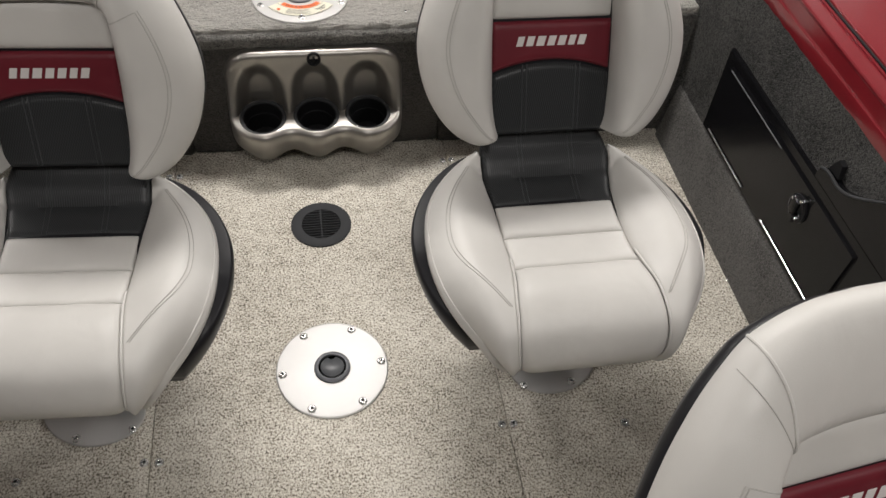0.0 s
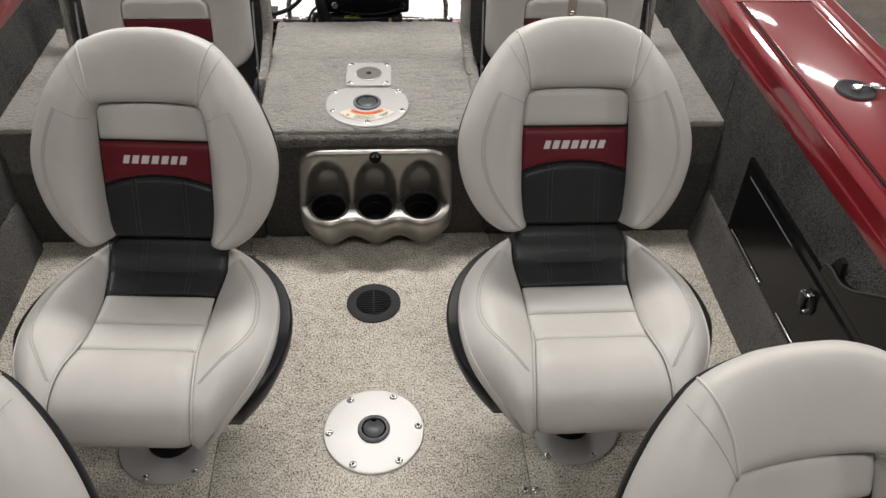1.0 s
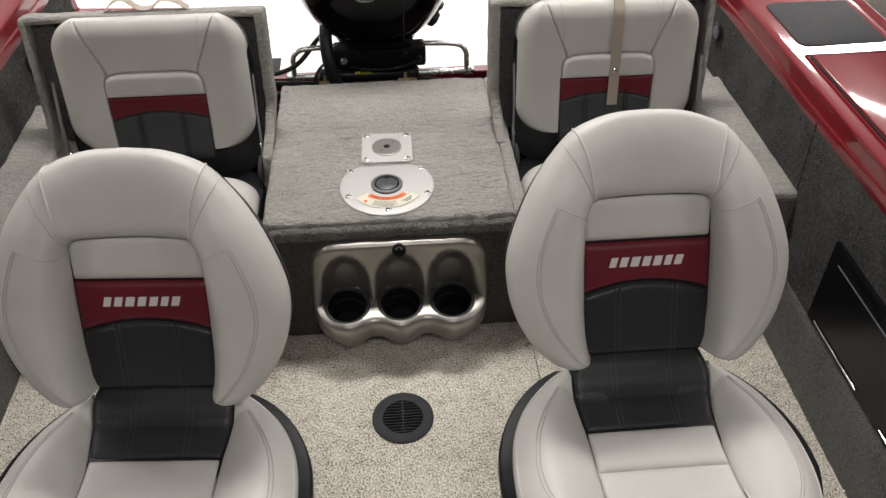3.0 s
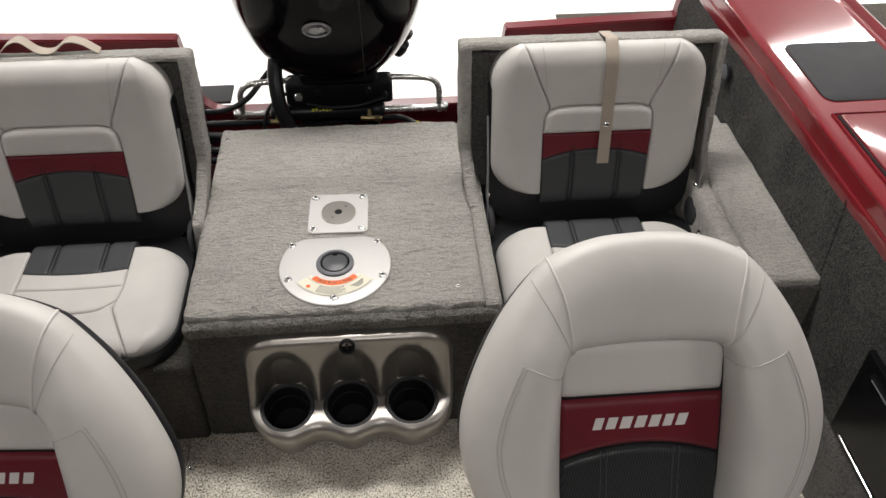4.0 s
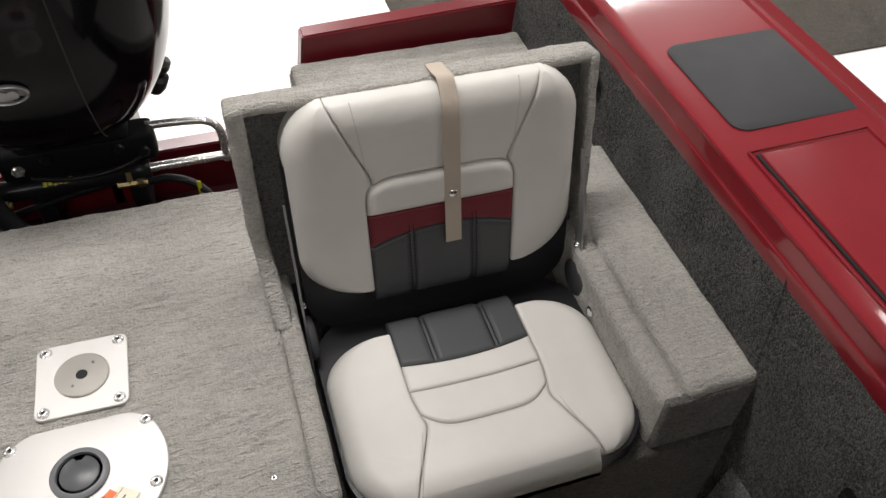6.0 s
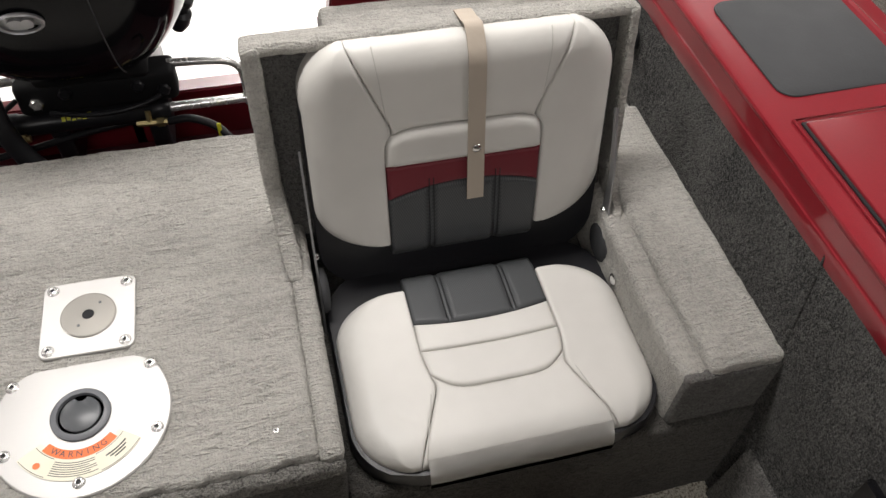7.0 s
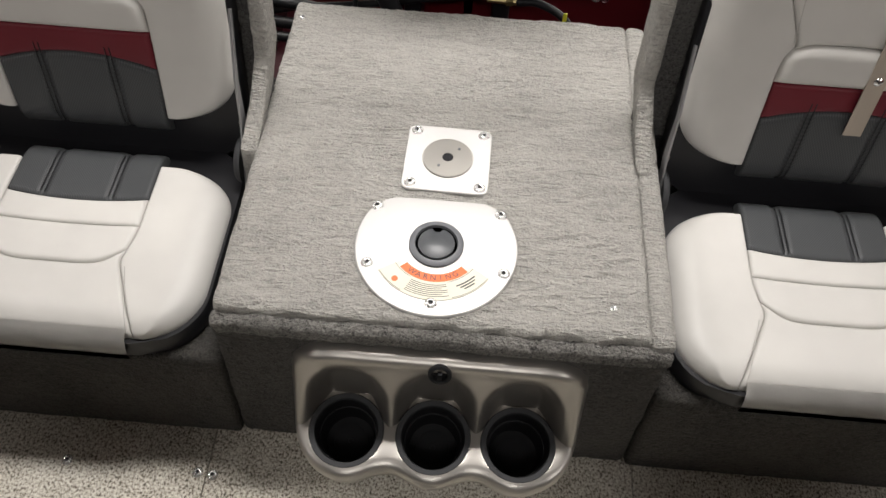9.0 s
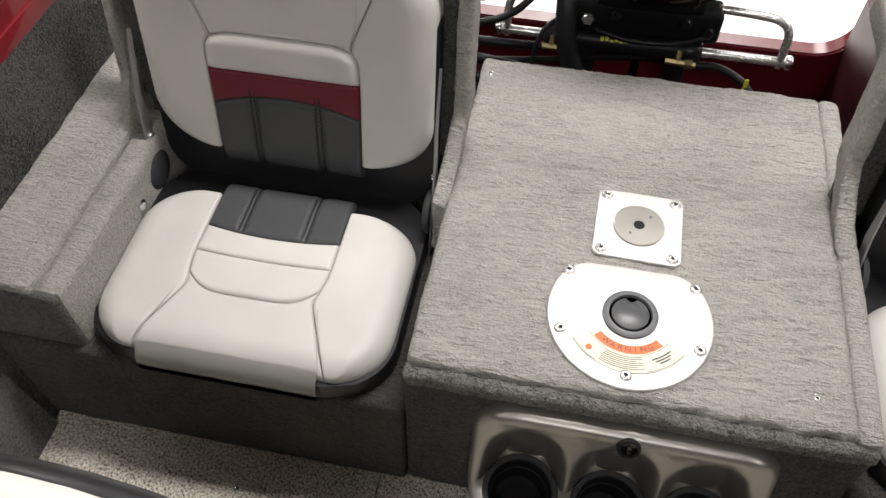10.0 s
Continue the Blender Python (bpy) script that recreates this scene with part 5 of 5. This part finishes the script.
latch = part("latch", lat, black_plastic, door, "black latch with chrome thumb turn")
lat = bmesh.new()
lathe(lat, [(0.010, 0.003), (0.010, 0.014), (0.008, 0.017), (0.001, 0.017)], n=18, m=pose(wall_x(0.30) - 0.013, -0.630, 0.290, 0, -90, 0))
rbox(lat, wall_x(0.31) - 0.030, wall_x(0.31) - 0.020, -0.634, -0.612, 0.295, 0.332, 0.004)
part("thumb_turn", lat, door_black, latch, "glossy black thumb turn")
for dy, dz in ((-0.634, 0.336), (-0.610, 0.324), (-0.640, 0.296)):
    lat = bmesh.new()
    lathe(lat, [(0.0042, 0.0), (0.0042, 0.010), (0.003, 0.013), (0.0005, 0.013)], n=12, m=pose(wall_x(0.31) - 0.014, dy, dz, 0, -90, 0))
    part("pin", lat, chrome, latch)
console = thing("side_console", "black plastic console panel with a curved edge beside the door", "panel")
curve = smooth_path([(0, y, z) for y, z in ((-0.612, 0.400), (-0.622, 0.413), (-0.645, 0.418), (-0.680, 0.4165), (-0.708, 0.427), (-0.735, 0.445), (-0.780, 0.481), (-0.815, 0.507))], 6)
outline = [(p.y, p.z) for p in curve] + [(-1.35, 0.507), (-1.35, 0.384), (-0.612, 0.384)]
bm = bmesh.new()
bm.faces.new([bm.verts.new((wall_x(z) - 0.009, y, z)) for y, z in outline])
ext = bmesh.ops.extrude_face_region(bm, geom=list(bm.faces))
bmesh.ops.translate(bm, verts=[v for v in ext["geom"] if isinstance(v, bmesh.types.BMVert)], vec=(0.02, 0, 0))
part("panel", bm, door_black, console, smooth=False)
bm = bmesh.new()
tube(bm, [(wall_x(p.z) - 0.010, p.y, p.z) for p in curve[4:]], 0.0032, 8)
part("rim", bm, dark_rubber, console, "dark grey rounded rim")
bm = bmesh.new()
notch = [(-0.628, 0.421), (-0.662, 0.420), (-0.655, 0.446), (-0.640, 0.449)]
bm.faces.new([bm.verts.new((wall_x(z) - 0.0045, y, z)) for y, z in notch])
ext = bmesh.ops.extrude_face_region(bm, geom=list(bm.faces))
bmesh.ops.translate(bm, verts=[v for v in ext["geom"] if isinstance(v, bmesh.types.BMVert)], vec=(0.012, 0, 0))
part("notch", bm, black_rubber, console, smooth=False)

# speaker-like round vents on the hull side beside the lids
for s in (1, -1):
    vent = thing("side_vent", "small round grey vent on the carpeted hull side", "vent", "side vents")
    bm = bmesh.new()
    m = pose(CX + s * 0.952, 0.628, 0.462, 0, -90 * s, 0)
    lathe(bm, [(0.028, 0.0), (0.028, 0.006), (0.024, 0.009), (0.021, 0.007)], n=30, m=m)
    part("ring", bm, black_plastic, vent)
    bm = bmesh.new()
    lathe(bm, [(0.021, 0.006), (0.016, 0.009), (0.001, 0.010)], n=30, m=m)
    part("cap", bm, grey_plastic, vent)

# ---- outboard motor ----
motor = thing("outboard_motor", "glossy black outboard motor mounted on the red transom", "outboard motor")


def cowl_rows(zs, front, back, halfw, power=2.6, n=56):
    rows = []
    for z in zs:
        yf, yb, w = front(z), back(z), halfw(z)
        yc, h = (yf + yb) / 2, (yb - yf) / 2
        row = []
        for k in range(n):
            a = 2 * math.pi * k / n
            c, s_ = math.cos(a), math.sin(a)
            row.append((CX - 0.024 + w * math.copysign(abs(c) ** (2 / power), c), yc + h * math.copysign(abs(s_) ** (2 / power), s_), z))
        rows.append(row)
    return rows


front = table([0.355, 0.385, 0.43, 0.50, 0.60, 0.77, 1.0, 1.12, 1.18], [0.84, 0.79, 0.74, 0.70, 0.668, 0.65, 0.67, 0.74, 0.86])
back = table([0.355, 0.6, 0.9, 1.1, 1.18], [1.20, 1.32, 1.36, 1.30, 1.18])
halfw = table([0.355, 0.385, 0.43, 0.50, 0.60, 0.77, 1.0, 1.12, 1.18], [0.122, 0.155, 0.190, 0.226, 0.250, 0.266, 0.260, 0.215, 0.12])
bm = bmesh.new()
grid(bm, cowl_rows([0.355 + 0.825 * (k / 44) for k in range(45)], front, back, halfw), wrap=True, cap0=True, cap1=True)
cowl = part("cowl", bm, gloss_black, motor, "", 70)
bm = bmesh.new()
lathe(bm, [(0.036, 0.0), (0.036, 0.004), (0.033, 0.006), (0.030, 0.004), (0.030, 0.0)], n=36, m=pose(-0.036, 0.6695, 0.590, 107, 0, 0) @ Matrix.Diagonal((0.95, 0.62, 1, 1)))
lathe(bm, [(0.012, 0.0), (0.012, 0.005), (0.001, 0.006)], n=24, m=pose(-0.042, 0.6695, 0.590, 107, 0, 0) @ Matrix.Diagonal((1.0, 0.9, 1, 1)))
lathe(bm, [(0.009, 0.0), (0.009, 0.005), (0.001, 0.006)], n=24, m=pose(-0.026, 0.6695, 0.590, 107, 0, 0) @ Matrix.Diagonal((1.0, 1.1, 1, 1)))
part("badge", bm, hinge_steel, cowl, "plain oval chrome badge")
bm = bmesh.new()
tube(bm, [(0.066, front(z) + 0.0062 + 0.01 * max(0.0, 0.45 - z), z) for z in [0.40 + 0.02 * k for k in range(32)]], 0.0014, 6)
part("crease", bm, dark_rubber, cowl, "fine grey crease line down the cowl")
low_f = table([0.16, 0.24, 0.32, 0.42], [0.93, 0.90, 0.87, 0.82])
low_b = table([0.16, 0.42], [1.15, 1.22])
low_w = table([0.16, 0.24, 0.32, 0.36, 0.42], [0.09, 0.10, 0.12, 0.14, 0.13])
bm = bmesh.new()
grid(bm, cowl_rows([0.16 + 0.26 * k / 14 for k in range(15)], low_f, low_b, low_w, 3.5), wrap=True, cap0=True, cap1=True)
part("midsection", bm, black_plastic, motor, "satin black lower bracket", 60)
for sx in (-0.10, 0.085):
    bm = bmesh.new()
    rbox(bm, CX - 0.015 + sx - 0.018, CX - 0.015 + sx + 0.018, 0.86, 1.10, 0.10, 0.34, 0.008)
    part("clamp_bracket", bm, black_plastic, motor)
bm = bmesh.new()
rbox(bm, CX - 0.16, CX + 0.13, 0.84, 0.90, 0.275, 0.345, 0.012)
part("steering_arm", bm, black_rubber, motor)
for sx, zz in ((-0.125, 0.335), (-0.07, 0.352), (0.06, 0.350), (0.105, 0.335)):
    bm = bmesh.new()
    lathe(bm, [(0.013, 0.0), (0.013, 0.010), (0.009, 0.014), (0.001, 0.014)], n=6, m=pose(CX + sx, 0.845, zz - 0.03, 80, 0, 0))
    part("bolt", bm, stainless if sx < -0.1 else black_plastic, motor)
bm = bmesh.new()
rbox(bm, CX - 0.115, CX + 0.09, 0.815, 0.90, 0.352, 0.392, 0.014)
part("front_guard", bm, black_rubber, motor)
bm = bmesh.new()
rbox(bm, CX - 0.04, CX + 0.04, 1.02, 1.20, -0.65, 0.2, 0.03)
part("leg", bm, black_plastic, motor)
bm = bmesh.new()
lathe(bm, [(0.001, -0.03), (0.014, -0.03), (0.020, -0.012), (0.020, 0.012), (0.012, 0.018), (0.012, 0.035), (0.017, 0.04), (0.017, 0.055), (0.001, 0.06)], n=20, m=pose(0.165, 0.93, 0.40, 15, 20, 0))
part("knob", bm, black_plastic, motor)
# steering cylinder with its rods and hoses
steer = thing("steering_cylinder", "black hydraulic steering cylinder with chrome rods in the motor well", "steering cylinder")
bm = bmesh.new()
m = pose(0, 0.852, 0.250, 0, 90, 0)
lathe(bm, [(0.001, -0.20), (0.020, -0.20), (0.024, -0.195), (0.024, -0.17), (0.0215, -0.165), (0.0215, 0.075), (0.024, 0.08), (0.024, 0.105), (0.018, 0.112), (0.001, 0.112)], n=26, m=m)
part("barrel", bm, black_plastic, steer)
bm = bmesh.new()
for k in range(6):
    x0 = -0.088 + 0.0095 * k
    rbox(bm, x0, x0 + 0.007, 0.8345, 0.8362, 0.262 + 0.001 * (k % 2), 0.268 + 0.001 * (k % 3), 0)
for v in bm.verts:
    v.co.y = 0.852 - math.sqrt(max(0, 0.0219 ** 2 - (v.co.z - 0.25) ** 2)) - (0.0003 if v.co.y < 0.8353 else -0.0008)
part("marking", bm, yellow_mark, steer, "small yellow marking", smooth=False)
for xa, xb in ((-0.29, -0.19), (0.105, 0.278)):
    bm = bmesh.new()
    tube(bm, [(xa, 0.852, 0.250), (xb, 0.852, 0.250)], 0.0095, 14)
    part("rod", bm, stainless, steer)
for sx in (1, -1):
    bm = bmesh.new()
    ex = 0.264 if sx > 0 else -0.278
    tube(bm, smooth_path([(ex, 0.852, 0.238), (ex, 0.852, 0.275), (ex - sx * 0.003, 0.856, 0.315), (ex - sx * 0.022, 0.862, 0.334), (ex - sx * 0.06, 0.868, 0.338), (ex - sx * 0.14, 0.875, 0.338)], 6), 0.0085, 12)
    part("link_arm", bm, stainless, steer)
    bm = bmesh.new()
    lathe(bm, [(0.001, 0), (0.013, 0), (0.015, 0.004), (0.015, 0.010), (0.012, 0.014), (0.001, 0.014)], n=12, m=pose(ex + sx * 0.010, 0.852, 0.250, 0, 90 * sx, 0))
    part("nut", bm, chrome, steer)
for x0, x1 in ((0.045, 0.105), (-0.205, -0.15)):
    bm = bmesh.new()
    tube(bm, [(x0, 0.826, 0.240), (x1, 0.822, 0.240)], 0.007, 6)
    tube(bm, [(lerp(x0, x1, 0.4), 0.824, 0.240), (lerp(x0, x1, 0.4), 0.835, 0.262)], 0.006, 6)
    lathe(bm, [(0.010, -0.007), (0.010, 0.007)], n=6, m=pose(lerp(x0, x1, 0.75), 0.823, 0.240, 0, 90, 0))
    part("fitting", bm, brass, steer, "brass hose fitting")
hoses = [
    ("hose", [(0.105, 0.822, 0.240), (0.15, 0.815, 0.245), (0.20, 0.79, 0.232), (0.235, 0.755, 0.19), (0.25, 0.73, 0.12), (0.25, 0.72, 0.04)], 0.008),
    ("hose", [(-0.205, 0.822, 0.240), (-0.26, 0.80, 0.255), (-0.33, 0.78, 0.270), (-0.41, 0.77, 0.275), (-0.435, 0.77, 0.275)], 0.009),
    ("hose", [(-0.10, 0.80, 0.15), (-0.18, 0.78, 0.20), (-0.27, 0.76, 0.235), (-0.36, 0.75, 0.252), (-0.435, 0.75, 0.255)], 0.011),
    ("hose", [(-0.06, 0.78, 0.10), (-0.16, 0.75, 0.165), (-0.26, 0.735, 0.205), (-0.36, 0.725, 0.225), (-0.435, 0.72, 0.232)], 0.012),
    ("rigging_hose", [(-0.130, 0.88, 0.50), (-0.160, 0.80, 0.445), (-0.160, 0.745, 0.37), (-0.14, 0.725, 0.29), (-0.10, 0.715, 0.22), (-0.05, 0.71, 0.13), (-0.03, 0.71, 0.03)], 0.019),
    ("cable", [(0.0, 0.80, 0.10), (0.06, 0.79, 0.14), (0.14, 0.80, 0.13), (0.2, 0.85, 0.05)], 0.006),
]
hoses += [
    ("hose", [(-0.435, 0.70, 0.20), (-0.36, 0.70, 0.21), (-0.26, 0.715, 0.185), (-0.16, 0.73, 0.13), (-0.08, 0.76, 0.06)], 0.010),
    ("hose", [(-0.435, 0.79, 0.29), (-0.38, 0.80, 0.295), (-0.32, 0.82, 0.285), (-0.26, 0.85, 0.30), (-0.20, 0.90, 0.35), (-0.15, 0.95, 0.38)], 0.008),
    ("hose", [(-0.435, 0.74, 0.215), (-0.33, 0.76, 0.235), (-0.24, 0.79, 0.225), (-0.15, 0.83, 0.21), (-0.05, 0.87, 0.20), (0.05, 0.90, 0.19)], 0.007),
    ("cable", [(-0.10, 0.83, 0.29), (-0.03, 0.815, 0.285), (0.05, 0.815, 0.29), (0.11, 0.84, 0.30), (0.13, 0.88, 0.33)], 0.005),
    ("cable", [(-0.15, 0.84, 0.32), (-0.20, 0.81, 0.29), (-0.215, 0.78, 0.22), (-0.19, 0.76, 0.12), (-0.17, 0.75, 0.03)], 0.005),
]
for nm, pts, r in hoses:
    t = thing(nm, "black rubber hose running through the motor well" if nm != "rigging_hose" else "thick black ribbed rigging hose running into the motor cowl", "hose", "hoses in the motor well")
    bm = bmesh.new()
    tube(bm, smooth_path(pts, 8), r, 12)
    part("tube", bm, black_plastic, t)
tag = thing("cable_tag", "yellow tag on a hose", "tag")
bm = bmesh.new()
rbox(bm, 0.196, 0.204, 0.781, 0.784, 0.205, 0.252, 0.001)
part("strip", bm, yellow_mark, tag)
# trim tab seen past the motor
plate = thing("stern_plate", "dark grey slotted metal plate behind the transom", "plate")
bm = bmesh.new()
rbox(bm, -0.55, -0.36, 1.10, 1.20, 0.13, 0.14, 0.004)
part("plate", bm, dark_rubber, plate)

# ---- rug on the showroom floor ----
rug = thing("floor_mat", "dark brown ribbed mat on the showroom floor", "mat")
bm = bmesh.new()
rbox(bm, 1.15, 4.6, 1.98, 3.3, GROUND, GROUND + 0.012, 0.004)
part("mat", bm, rug_mat, rug)
